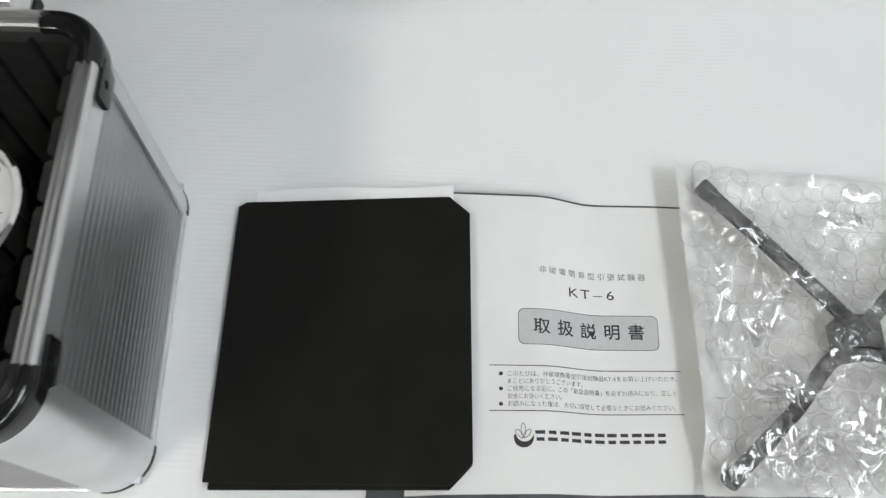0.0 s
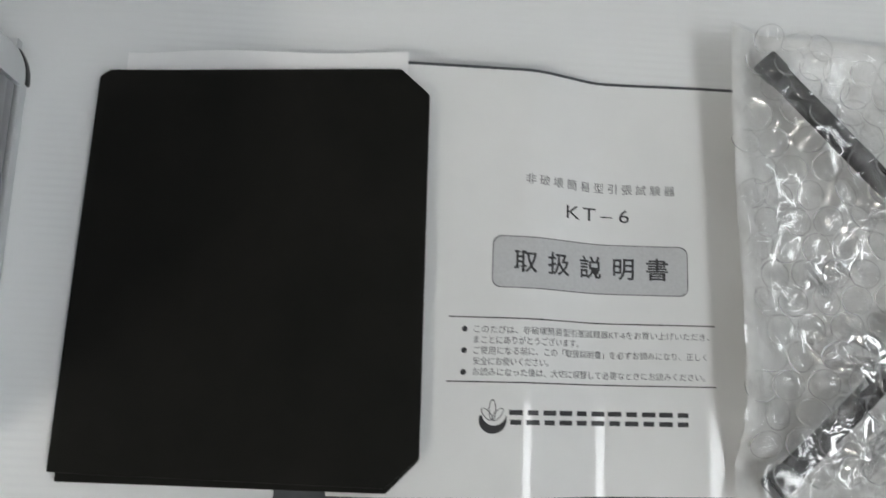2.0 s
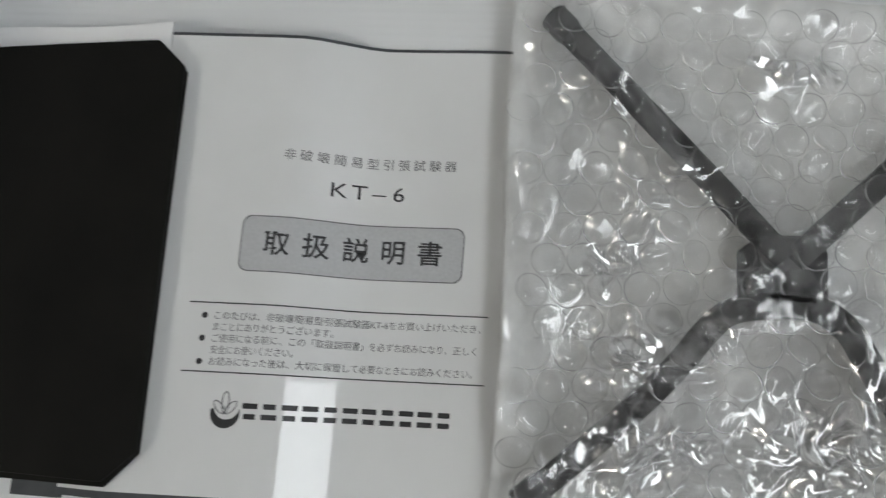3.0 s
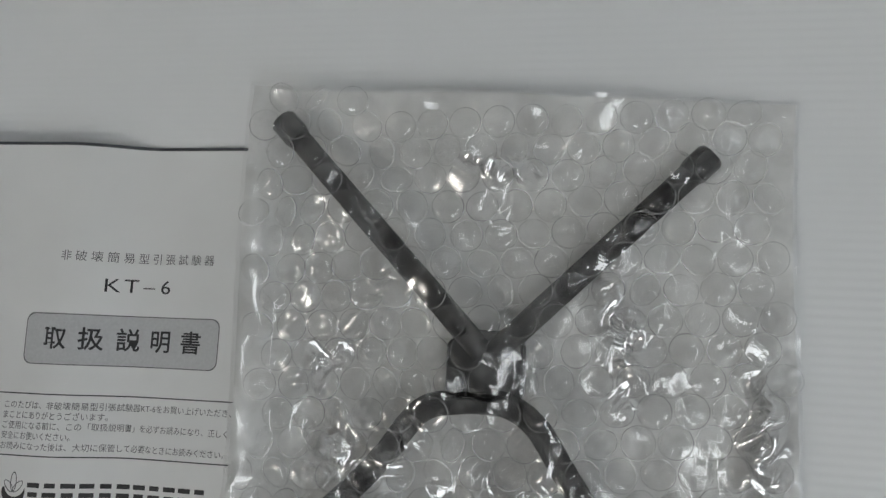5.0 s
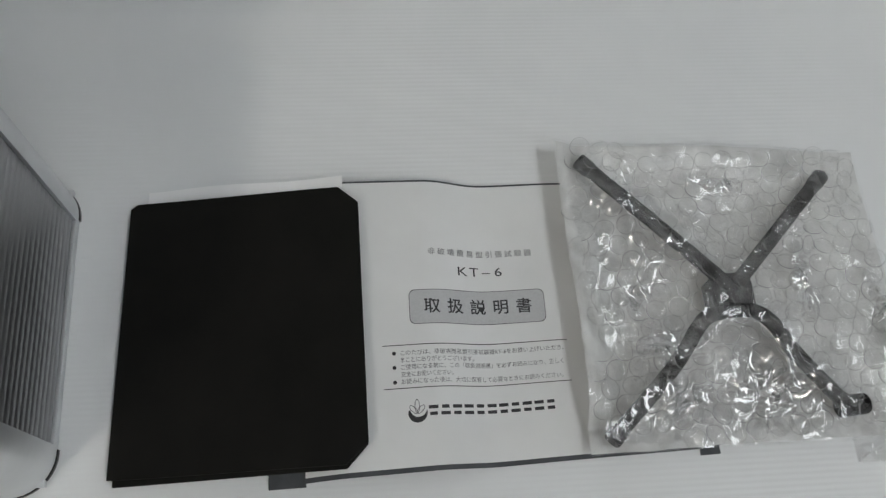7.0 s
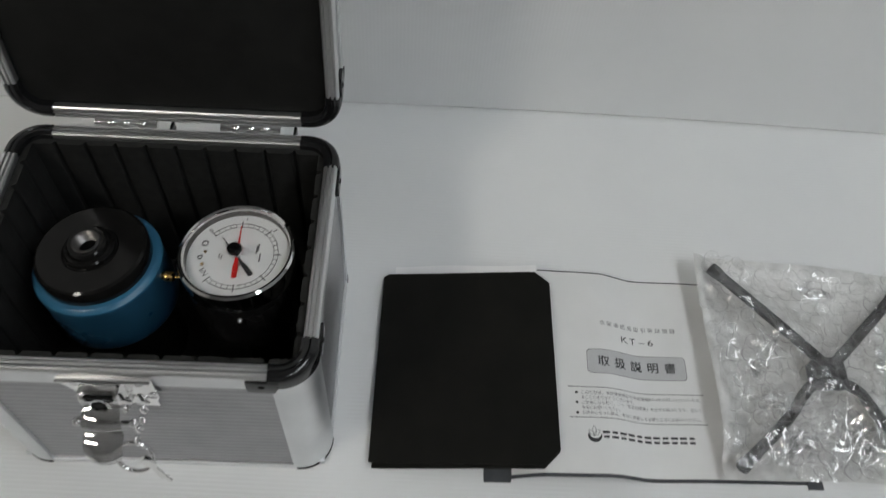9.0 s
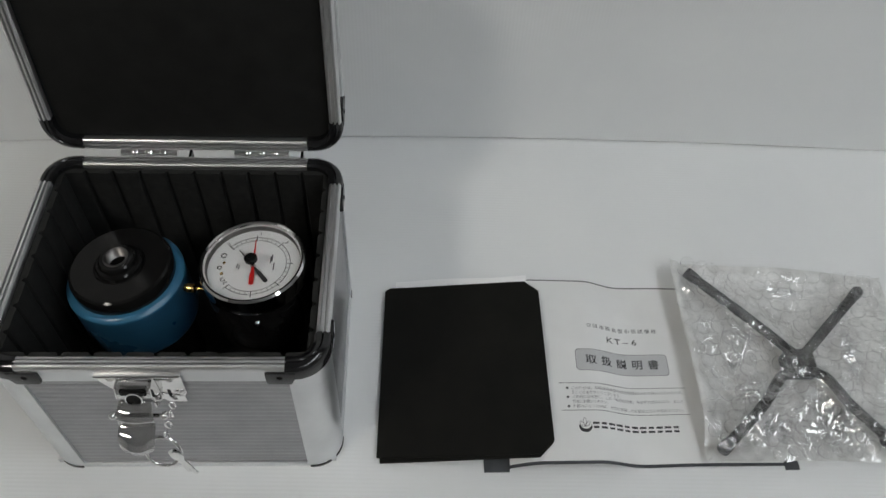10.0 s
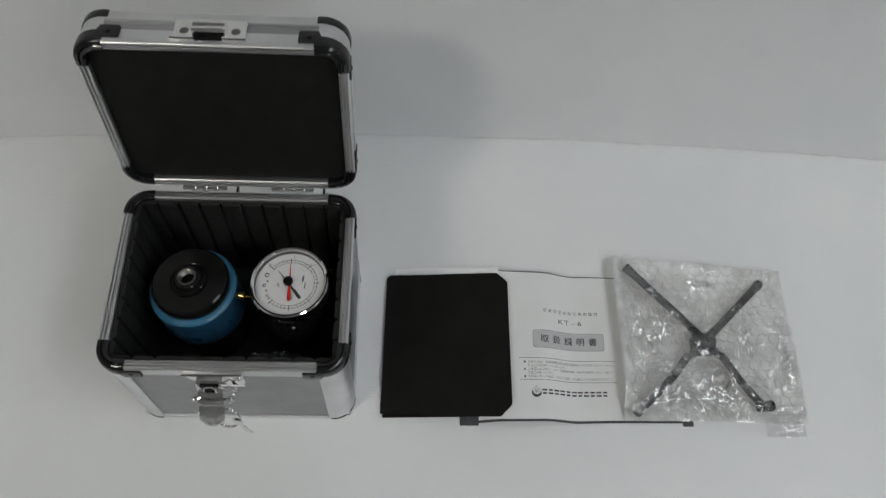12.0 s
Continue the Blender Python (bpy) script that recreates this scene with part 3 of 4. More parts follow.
# hinges between case and lid
def hinge(x0, x1):
    hg = part("hinge", tube([(x0 + (x1 - x0) * i / 6, HD + 0.0047, H - 0.0005) for i in range(7)], 0.0024, 12), M_CHROME, case, "chrome hinge barrel", smooth=40)
    for i in range(1, 4):
        x = x0 + (x1 - x0) * i / 4
        part("hinge_knuckle", moved(lathe([(0.0024, -0.0026), (0.0030, -0.0020), (0.0033, 0.0), (0.0030, 0.0020), (0.0024, 0.0026)], 16), pose(x, HD + 0.0047, H - 0.0005, 0, 90, 0)), M_CHROME, hg, smooth=40)
    part("hinge_leaf", box(x0, x1, HD - 0.0002, HD + 0.0012, H - 0.02, H - 0.004, 0.0003), M_CHROME, hg)


hinge(-0.052, -0.014)
hinge(0.025, 0.062)
for x in (-0.005, 0.071):
    part("lid_stay", box(x - 0.0009, x + 0.0009, HD - 0.0004, HD + 0.0075, H - 0.006, H + 0.0005, 0.0004), M_STEEL_BLACK, case, "dark steel stop tab")


# the latch on the front
def latch():
    y = -HD - 0.0002
    outline = [(-0.0235, H - 0.003), (0.0235, H - 0.003), (0.0235, H - 0.026), (0.0215, H - 0.030), (0.0215, H - 0.037), (0.011, H - 0.037), (0.0085, H - 0.034), (-0.008, H - 0.034), (-0.0135, H - 0.028), (-0.0195, H - 0.020), (-0.0235, H - 0.012)]
    bm = prism(outline, 0.0, 0.0012, 0.0004)
    plate = part("latch_plate", moved(bm, pose(0, y, 0, 90, 0, 0)), M_CHROME, case, "chrome latch plate", smooth=40, m=pose(-0.0075, 0, 0))
    part("plate_lip", box(-0.0238, 0.0238, y - 0.0042, y - 0.0008, H - 0.004, H - 0.0028, 0.0004), M_CHROME, plate, smooth=40)
    for sx in (-0.0165, 0.0165):
        part("latch_rivet", moved(lathe([(0, 0.0012), (0.0018, 0.001), (0.0028, 0.0)], 14), pose(sx, y - 0.0012, H - 0.009, 90, 0, 0)), M_STEEL, plate, smooth=40)
    # the lever hangs out from the plate
    prof = [(y - 0.0020, H - 0.0062), (y - 0.0082, H - 0.0070), (y - 0.0096, H - 0.0084), (y - 0.0104, H - 0.0110), (y - 0.0112, H - 0.0150), (y - 0.0116, H - 0.0168)]
    # a rolled belly, a hollow with a sharp lip, and the curved thumb piece
    prof += [(y - 0.0120 - 0.0085 * math.sin(radians(a)), H - 0.0262 + 0.0085 * math.cos(radians(a))) for a in (8, 26, 44, 62, 80, 96)]
    prof += [(y - 0.0208, H - 0.0284), (y - 0.0222, H - 0.0293), (y - 0.0246, H - 0.0297)]
    prof += [(y - 0.0190 - 0.0120 * math.sin(radians(a)), H - 0.0400 + 0.0110 * math.cos(radians(a))) for a in (38, 54, 70, 86, 102, 116)]
    wide = [0.0098, 0.0098, 0.0096, 0.0096, 0.0096, 0.0096, 0.0098, 0.0100, 0.0102, 0.0104, 0.0104, 0.0104, 0.0104, 0.0105, 0.0105, 0.0104, 0.0102, 0.0098, 0.0088, 0.0070, 0.0040]
    bow = [0.0002] * 6 + [0.0006, 0.0012, 0.0016, 0.0018, 0.0016, 0.0012] + [0.0006, 0.0006, 0.0008] + [0.0016, 0.0026, 0.0032, 0.0032, 0.0026, 0.0014]
    bm = bmesh.new()
    rows = []
    for (py, pz), w, curl in zip(prof, wide, bow):
        rows.append([bm.verts.new((x, py - curl * (1 - (x / w) ** 2), pz)) for x in spread(-w, w, 13)])
    for a, b in zip(rows, rows[1:]):
        for i in range(12):
            bm.faces.new((a[i], a[i + 1], b[i + 1], b[i]))
    bmesh.ops.solidify(bm, geom=bm.faces[:], thickness=0.0012)
    lever = part("latch_lever", moved(bm, pose(-0.002, 0, 0)), M_CHROME, plate, "curved chrome latch lever", smooth=40)
    for s in (-1, 1):
        part("lever_cheek", moved(prism([(0.002, -0.006), (0.009, -0.0065), (0.011, -0.014), (0.0105, -0.026), (0.002, -0.032)], -0.0005, 0.0005, 0.0002), pose(-0.002 + s * 0.0098, y, H) @ Matrix(((0, 0, 1, 0), (-1, 0, 0, 0), (0, 1, 0, 0), (0, 0, 0, 1)))), M_CHROME, lever)
    part("lever_mouth", box(-0.0095, 0.0055, y - 0.0108, y - 0.006, H - 0.012, H - 0.0072, 0.0008), M_STEEL_BLACK, lever)
    part("lock_barrel", moved(lathe([(0, 0.0012), (0.0026, 0.0012), (0.0028, 0.0006), (0.0042, 0.0006), (0.0045, -0.001)], 20), pose(-0.002, y - 0.0112, H - 0.0140, 75, 0, 0)), M_STEEL_BLACK, lever, "dark lock barrel", smooth=40)
    part("barrel_rim", moved(lathe([(0.0040, 0.0002), (0.0043, 0.0012), (0.0050, 0.0012), (0.0054, -0.001)], 24), pose(-0.002, y - 0.0112, H - 0.0140, 75, 0, 0)), M_CHROME, lever, "bright ring round the lock", smooth=40)
    part("pivot_pin", tube([(-0.0165, y - 0.0150, H - 0.0275), (0.0122, y - 0.0150, H - 0.0275)], 0.0013, 10), M_CHROME, lever)
    for sx in (-0.0168, 0.0125):
        part("pin_head", moved(lathe([(0, 0.0025), (0.0020, 0.0018), (0.0025, 0), (0.0020, -0.0018), (0, -0.0025)], 14), pose(sx, y - 0.0150, H - 0.0275)), M_CHROME, lever, smooth=60)
    part("slot", box(0.0125, 0.0145, y - 0.0014, y - 0.0011, H - 0.031, H - 0.022), M_STEEL_BLACK, plate)


latch()


# keys on a ring at the latch
def key_ring():
    t = thing("key_ring", CASE @ pose(-0.0035, -HD - 0.0200, H - 0.0665), "small steel keys on a ring hanging from the latch", "keys")
    ring = [(0.0105 * math.cos(a), 0.0045 * math.sin(a), 0.0105 * math.sin(a)) for a in (2 * math.pi * i / 32 for i in range(32))]
    part("ring", tube(ring, 0.0012, 8, True), M_CHROME, t, "steel split ring", smooth=60)
    for k in range(4):
        c = Vector((0.0035 + 0.0018 * k, 0.0055 + 0.0036 * k, 0.0125 + 0.0055 * k))
        link = [(c.x + 0.0016 * math.cos(a) * (1 if k % 2 else 0.3), c.y + 0.0016 * math.cos(a) * (0.3 if k % 2 else 1), c.z + 0.0036 * math.sin(a)) for a in (2 * math.pi * i / 14 for i in range(14))]
        part("chain_link", tube(link, 0.0008, 6, True), M_CHROME, t, smooth=60)
    for k, (x, tilt) in enumerate(((0.0085, 20), (0.0100, 34))):
        m = pose(x, -0.003 - 0.002 * k, 0.0045, -14, -tilt, 0)
        bow = prism(arc(0, 0, 0.0042, -60, 240, 14) + [(-0.0016, -0.0055), (-0.0016, -0.0175), (-0.0004, -0.019), (0.0012, -0.018), (0.0006, -0.016), (0.0016, -0.0145), (0.0007, -0.0125), (0.0016, -0.011), (0.0016, -0.0055)], -0.0005, 0.0005, 0.0002)
        part("key", moved(bow, m @ pose(0, 0, 0, 90, 0, 0)), M_CHROME, t, "small flat steel key", smooth=40)


key_ring()


# ---- the pull tester in the case ----
def pull_tester():
    t = thing("pull_tester", pose(-0.2695, 0.1415, 0.0112, -2.0, -3.5, 0), "hydraulic pull tester with blue cylinder and dial gauge in the case", "tester")
    z = -0.0175
    part("foot", lathe([(0, 0), (0.027, 0), (0.029, 0.002), (0.029, 0.076 + z), (0, 0.076 + z)], 48), M_STEEL_BLACK, t, "black lower barrel", smooth=30)
    part("cylinder", lathe([(0.0285, 0.073 + z), (0.0355, 0.073 + z), (0.0372, 0.0748 + z), (0.0376, 0.077 + z), (0.0376, 0.1125 + z), (0.030, 0.1125 + z)], 72), M_BLUE, t, "blue enamelled cylinder", smooth=40)
    part("cylinder_rim", lathe([(0.0370, 0.1121 + z), (0.03795, 0.1126 + z), (0.0378, 0.1140 + z), (0.0360, 0.1162 + z), (0.0345, 0.1168 + z), (0.031, 0.1168 + z), (0.031, 0.1121 + z)], 72), M_BLUE_RIM, t, "lighter blue rim", smooth=30)
    cap = part("cap", lathe([(0.0318, 0.112 + z), (0.0330, 0.1165 + z), (0.0330, 0.1238 + z), (0.0321, 0.1262 + z), (0.0306, 0.1272 + z), (0.0165, 0.1272 + z), (0.0155, 0.1266 + z), (0, 0.1266 + z)], 72), M_STEEL_BLACK, t, "glossy black steel cap", smooth=30)
    part("collar", lathe([(0.0148, 0.126 + z), (0.0148, 0.1290 + z), (0.0138, 0.1302 + z), (0.0122, 0.1306 + z), (0.0116, 0.1330 + z), (0.0106, 0.1340 + z), (0.0080, 0.1340 + z), (0.0080, 0.128 + z)], 48), M_STEEL_BLACK, cap, smooth=30)
    turns = [(0.0082, 0.1335 + z), (0.0081, 0.1345 + z), (0.0076, 0.1347 + z), (0.0070, 0.1345 + z)]
    for k in range(8):
        turns += [(0.0061, 0.1338 - 0.0016 * k + z), (0.0071, 0.1331 - 0.0016 * k + z)]
    part("threaded_insert", lathe(turns + [(0.0050, 0.1195 + z), (0, 0.1195 + z)], 40), M_STEEL_DULL, cap, "dull steel threaded socket", smooth=30)
    # fitting to the gauge
    part("fitting", moved(lathe([(0, 0.0), (0.0024, 0.0), (0.0024, 0.0025), (0.0030, 0.0030), (0.0030, 0.0078), (0.0024, 0.0084), (0.0009, 0.0088), (0.0009, 0.024), (0, 0.024)], 16), pose(0.0362, -0.0035, 0.106 + z, 0, 90, -6)), M_BRASS, t, "brass fitting", smooth=40)
    # gauge
    G = pose(0.0872, -0.0026, 0.1318 + z)
    body = part("gauge_body", moved(lathe([(0, -0.0555), (0.030, -0.0555), (0.0325, -0.053), (0.0335, -0.050), (0.0335, -0.018), (0.0320, -0.013), (0.0318, -0.0085), (0, -0.0085)], 64), G), M_STEEL_BLACK, t, "black gauge housing", smooth=30)
    part("gauge_stem", moved(lathe([(0.012, -0.1120), (0.014, -0.1110), (0.014, -0.0555)], 24), G), M_STEEL_BLACK, body, smooth=30)
    part("bezel", moved(lathe([(0.0315, -0.0135), (0.0334, -0.0128), (0.0342, -0.0100), (0.0343, -0.0025), (0.0337, 0.0000), (0.0324, 0.0012), (0.0311, 0.0008), (0.0303, -0.0006), (0.0300, -0.0080)], 72), G), M_CHROME, body, "chrome bezel", smooth=30)
    dial = part("dial", moved(lathe([(0, -0.0049), (0.0301, -0.0049), (0.0301, -0.0062)], 64), G), M_DIAL, body, "white dial with black scale", smooth=30)
    part("bezel_throat", moved(lathe([(0.0304, -0.0010), (0.0297, -0.0034), (0.0295, -0.0048)], 64), G), M_STEEL_DULL, body, "dull inner wall of the bezel", smooth=40)
    part("glass", moved(lathe([(0, -0.0012), (0.010, -0.0012), (0.020, -0.0013), (0.0303, -0.0016)], 48), G), M_GLASS, body, "clear gauge glass", smooth=60).visible_shadow = False
    zi = -0.0047

    def bar(a0, r0, r1, w):
        d, s = Vector((math.sin(a0), math.cos(a0))), Vector((math.cos(a0), -math.sin(a0)))
        return prism([tuple(d * r0 - s * w), tuple(d * r0 + s * w), tuple(d * r1 + s * w), tuple(d * r1 - s * w)], zi, zi + 0.0001)

    start, end = radians(-48), radians(222)
    for r, w in ((0.0233, 0.00018), (0.0208, 0.00014)):
        out = [(r * math.sin(start + (end - start) * i / 90), r * math.cos(start + (end - start) * i / 90)) for i in range(91)]
        inn = [((r - 2 * w) * math.sin(start + (end - start) * i / 90), (r - 2 * w) * math.cos(start + (end - start) * i / 90)) for i in range(90, -1, -1)]
        part("scale_arc", moved(prism(out + inn, zi, zi + 0.0001), G), M_INK, dial)
    for i in range(31):
        a = start + (end - start) * i / 30
        major = i % 5 == 0
        part("tick", moved(bar(a, 0.0205 if not major else 0.0200, 0.0235 if not major else 0.0250, 0.00013 if not major else 0.00028), G), M_INK, dial)
    for r, a, w, hgt in ((0.0125, 62, 0.0028, 0.0004), (0.0112, 66, 0.0028, 0.0004), (0.0128, 95, 0.0030, 0.0004), (0.0095, 262, 0.0016, 0.0003), (0.0108, 268, 0.0016, 0.0003)):
        c = Vector((r * math.sin(radians(a)), r * math.cos(radians(a))))
        part("small_print", moved(box(c.x - hgt, c.x + hgt, c.y - w, c.y + w, zi, zi + 0.0001), G), M_INK_GREY, dial)
    for r, a, size, mat, kind in ((0.0222, 292, 0.0021, M_INK_GREY, "small_print"), (0.0196, 277, 0.0010, M_BRASS, "brass_dot"), (0.0218, 266, 0.0016, M_INK, "small_print"), (0.0206, 252, 0.0011, M_BRASS, "brass_dot")):
        c = Vector((r * math.sin(radians(a)), r * math.cos(radians(a))))
        hollow = 0.75 if kind == "brass_dot" else 0.42
        ring_o, ring_i = arc(c.x, c.y, size, 0, 330, 14), arc(c.x, c.y, size * (1 - hollow), 330, 0, 14)
        part(kind, moved(prism(ring_o + ring_i, zi, zi + 0.0002), G), mat, dial)
    for body_text, r, a, size, turn in (("0", 0.0258, -47, 0.0042, 30), ("1", 0.0265, 2, 0.0036, 0), ("2", 0.0265, 45, 0.0036, -45), ("kN", 0.0215, 236, 0.0046, -50)):
        me = text_mesh(body_text, size)
        c = Vector((r * math.sin(radians(a)), r * math.cos(radians(a))))
        part_mesh("dial_figure", me, M_INK, dial, m=G @ pose(c.x, c.y, zi, 0, 0, turn))
    # pointers: fat tail, thin tip
    px, py = 0.0, -0.0015

    def pointer(a, tip, tail, w, zz):
        d, s = Vector((math.sin(a), math.cos(a))), Vector((math.cos(a), -math.sin(a)))
        p = Vector((px, py))
        return prism([tuple(p + d * tip + s * 0.0002), tuple(p + d * tip - s * 0.0002), tuple(p - s * w * 0.55), tuple(p - d * tail * 0.35 - s * w * 0.7), tuple(p - d * tail * 0.45 - s * w), tuple(p - d * tail - s * w), tuple(p - d * (tail + 0.0008)), tuple(p - d * tail + s * w), tuple(p - d * tail * 0.45 + s * w), tuple(p - d * tail * 0.35 + s * w * 0.7), tuple(p + s * w * 0.55)], zz, zz + 0.0003)

    part("pointer", moved(pointer(radians(-39), 0.0175, 0.0155, 0.0014, 0.0), G @ pose(0, 0, -0.0038)), M_INK, dial, "black pointer")
    part("pointer", moved(pointer(radians(-3), 0.0215, 0.0145, 0.0015, 0.0), G @ pose(0, 0, -0.0031)), M_RED, dial, "red pointer")
    part("pivot", moved(lathe([(0, -0.0010), (0.0014, -0.0012), (0.0017, -0.0018), (0.0017, -0.007)], 16), G @ pose(px, py, 0)), M_STEEL, body, smooth=40)
    part("reset_knob", moved(lathe([(0, 0.0052), (0.0012, 0.0052), (0.0014, 0.0060), (0.0034, 0.0060), (0.0041, 0.0052), (0.0041, 0.0030), (0.0032, 0.0022), (0.0014, 0.0018), (0.0014, -0.0012)], 28), G @ pose(px, py, 0)), M_STEEL_BLACK, body, "black reset knob", smooth=30)
    part("housing_screw", moved(lathe([(0, 0.0015), (0.0016, 0.0013), (0.002, 0.0)], 14), G @ pose(0.004, -0.0336, -0.021, 90, 0, 0)), M_CHROME, body, smooth=40)


def text_mesh(words, size, align="CENTER", spacing=1.0, bold=0.0):
    """Lettering as a flat mesh, centred on its own middle height."""
    cu = bpy.data.curves.new("lettering", "FONT")
    cu.body, cu.size, cu.align_x, cu.align_y, cu.space_character = words, size, align, "CENTER", spacing
    cu.resolution_u, cu.offset = 3, bold
    ob = bpy.data.objects.new("lettering", cu)
    scene.collection.objects.link(ob)
    bpy.context.view_layer.update()
    me = bpy.data.meshes.new_from_object(ob.evaluated_get(bpy.context.evaluated_depsgraph_get()))
    bpy.data.objects.remove(ob)
    bpy.data.curves.remove(cu)
    me.materials.clear()
    return me


pull_tester()


# crumpled clear bag under the gauge
def clear_bag():
    xs, ys = spread(-0.245, -0.150, 56), spread(0.066, 0.118, 36)

    def z(x, y):
        edge = min(smooth(-0.245, -0.232, x), smooth(-0.150, -0.160, x), smooth(0.066, 0.076, y), smooth(0.118, 0.106, y))
        n = noise.noise(Vector((x * 90, y * 90, 1.0))) * 0.6 + noise.noise(Vector((x * 220, y * 220, 4.0))) * 0.35
        return 0.0112 + edge * (0.042 + 0.022 * n)

    ob = part_mesh("plastic_bag", heightfield(xs, ys, z), M_BAG, None, smooth=40)
    tagged(ob, "crumpled clear plastic bag at the bottom of the case", "bag")


clear_bag()


# ---- the manual in its cover ----
def slope_sum(a, b, x):
    """Height gained along a ramp whose slope eases in from a to b."""
    t = min(1.0, max(0.0, (x - a) / (b - a)))
    return (b - a) * (t ** 3 - t ** 4 / 2) + max(0.0, x - b)


def page_z(x):
    """The open cover lies in a wave: highest beside the black pouch, a short steep fall, then almost flat."""
    rise = 0.0098 * smooth(-0.034, 0.006, x)
    fall = 0.400 * (slope_sum(0.043, 0.060, x) - slope_sum(0.067, 0.083, x))
    return 0.0006 + rise - fall + 0.0012 * smooth(0.080, 0.116, x) * (1 - smooth(0.120, 0.18, x))


X0, X1, Y0, Y1 = -0.017, 0.181, 0.0645, 0.2185
manual = thing("instruction_manual", pose(0, 0, 0), "white instruction manual with a dark backing sheet and clear glossy cover", "manual")
xs_page = spread(X0, X1, 100)


def askew(x, y):
    """The lower half of the cover is drawn a little askew."""
    return y + 0.034 * (x - 0.02) * max(0.0, (Y1 - y) / (Y1 - Y0))


def trued(me):
    for v in me.vertices:
        v.co.y = askew(v.co.x, v.co.y)
    return me


part_mesh("page", trued(heightfield(xs_page, [Y0, 0.10, 0.14, 0.18, Y1], lambda x, y: page_z(x), 0.0003)), M_PAGE, manual, "printed white cover page under glossy film", smooth=40)
part_mesh("backing", trued(heightfield(spread(X0 - 0.0005, X1 + 0.0005, 100), [Y0 - 0.0024, 0.10, 0.18, Y1 + 0.0013], lambda x, y: page_z(x) - 0.0004, 0.0002)), M_DARK_CARD, manual, "dark grey backing sheet", smooth=40)
part("backing_tab", moved(box(-0.0085, 0.0095, -0.006, 0.006, 0.0, 0.0014, 0.0003), pose(-0.0265, 0.0652, 0.0002, 0, -2, 1)), M_DARK_CARD, manual, "dark grey corner of the backing")
part("backing_tab", moved(box(-0.0055, 0.0048, -0.0042, 0.0040, 0.0, 0.0012, 0.0003), pose(0.1862, 0.0688, 0.0001, 0, 0, 2)), M_DARK_CARD, manual, "dark grey corner of the backing")


def on_page(me, x, y, lift=0.00012):
    """Lays a flat mesh on the waving page with its middle at x, y."""
    for v in me.vertices:
        v.co = (v.co.x + x, askew(v.co.x + x, v.co.y + y), page_z(v.co.x + x) + lift + 0.2 * v.co.z)
    return me


def line_mesh(x0, x1, y, w, lift=0.00012):
    n = max(2, int((x1 - x0) / 0.003))
    return trued(heightfield(spread(x0, x1, n), [y - w, y + w], lambda x, yy: page_z(x) + lift))


def fitted_text(words, x0, x1, y, size, mat, name="printed_line"):
    """A line of print from x0 to x1."""
    me = text_mesh(words, size, "CENTER")
    lo, hi = min(v.co.x for v in me.vertices), max(v.co.x for v in me.vertices)
    s = (x1 - x0) / (hi - lo)
    for v in me.vertices:
        v.co.x = (v.co.x - (lo + hi) / 2) * s
    part_mesh(name, on_page(me, (x0 + x1) / 2, y), mat, manual)


def spaced_text(words, x0, x1, y, size, mat, name, squeeze=1.0, bold=0.0):
    """Single characters at even steps from x0 to x1, each a mesh of its own."""
    for i, ch in enumerate(words):
        x = x0 + (x1 - x0) * i / (len(words) - 1)
        me = text_mesh(ch, size, bold=bold)
        for v in me.vertices:
            v.co.x *= squeeze
        part_mesh(name, on_page(me, x, y), mat, manual)


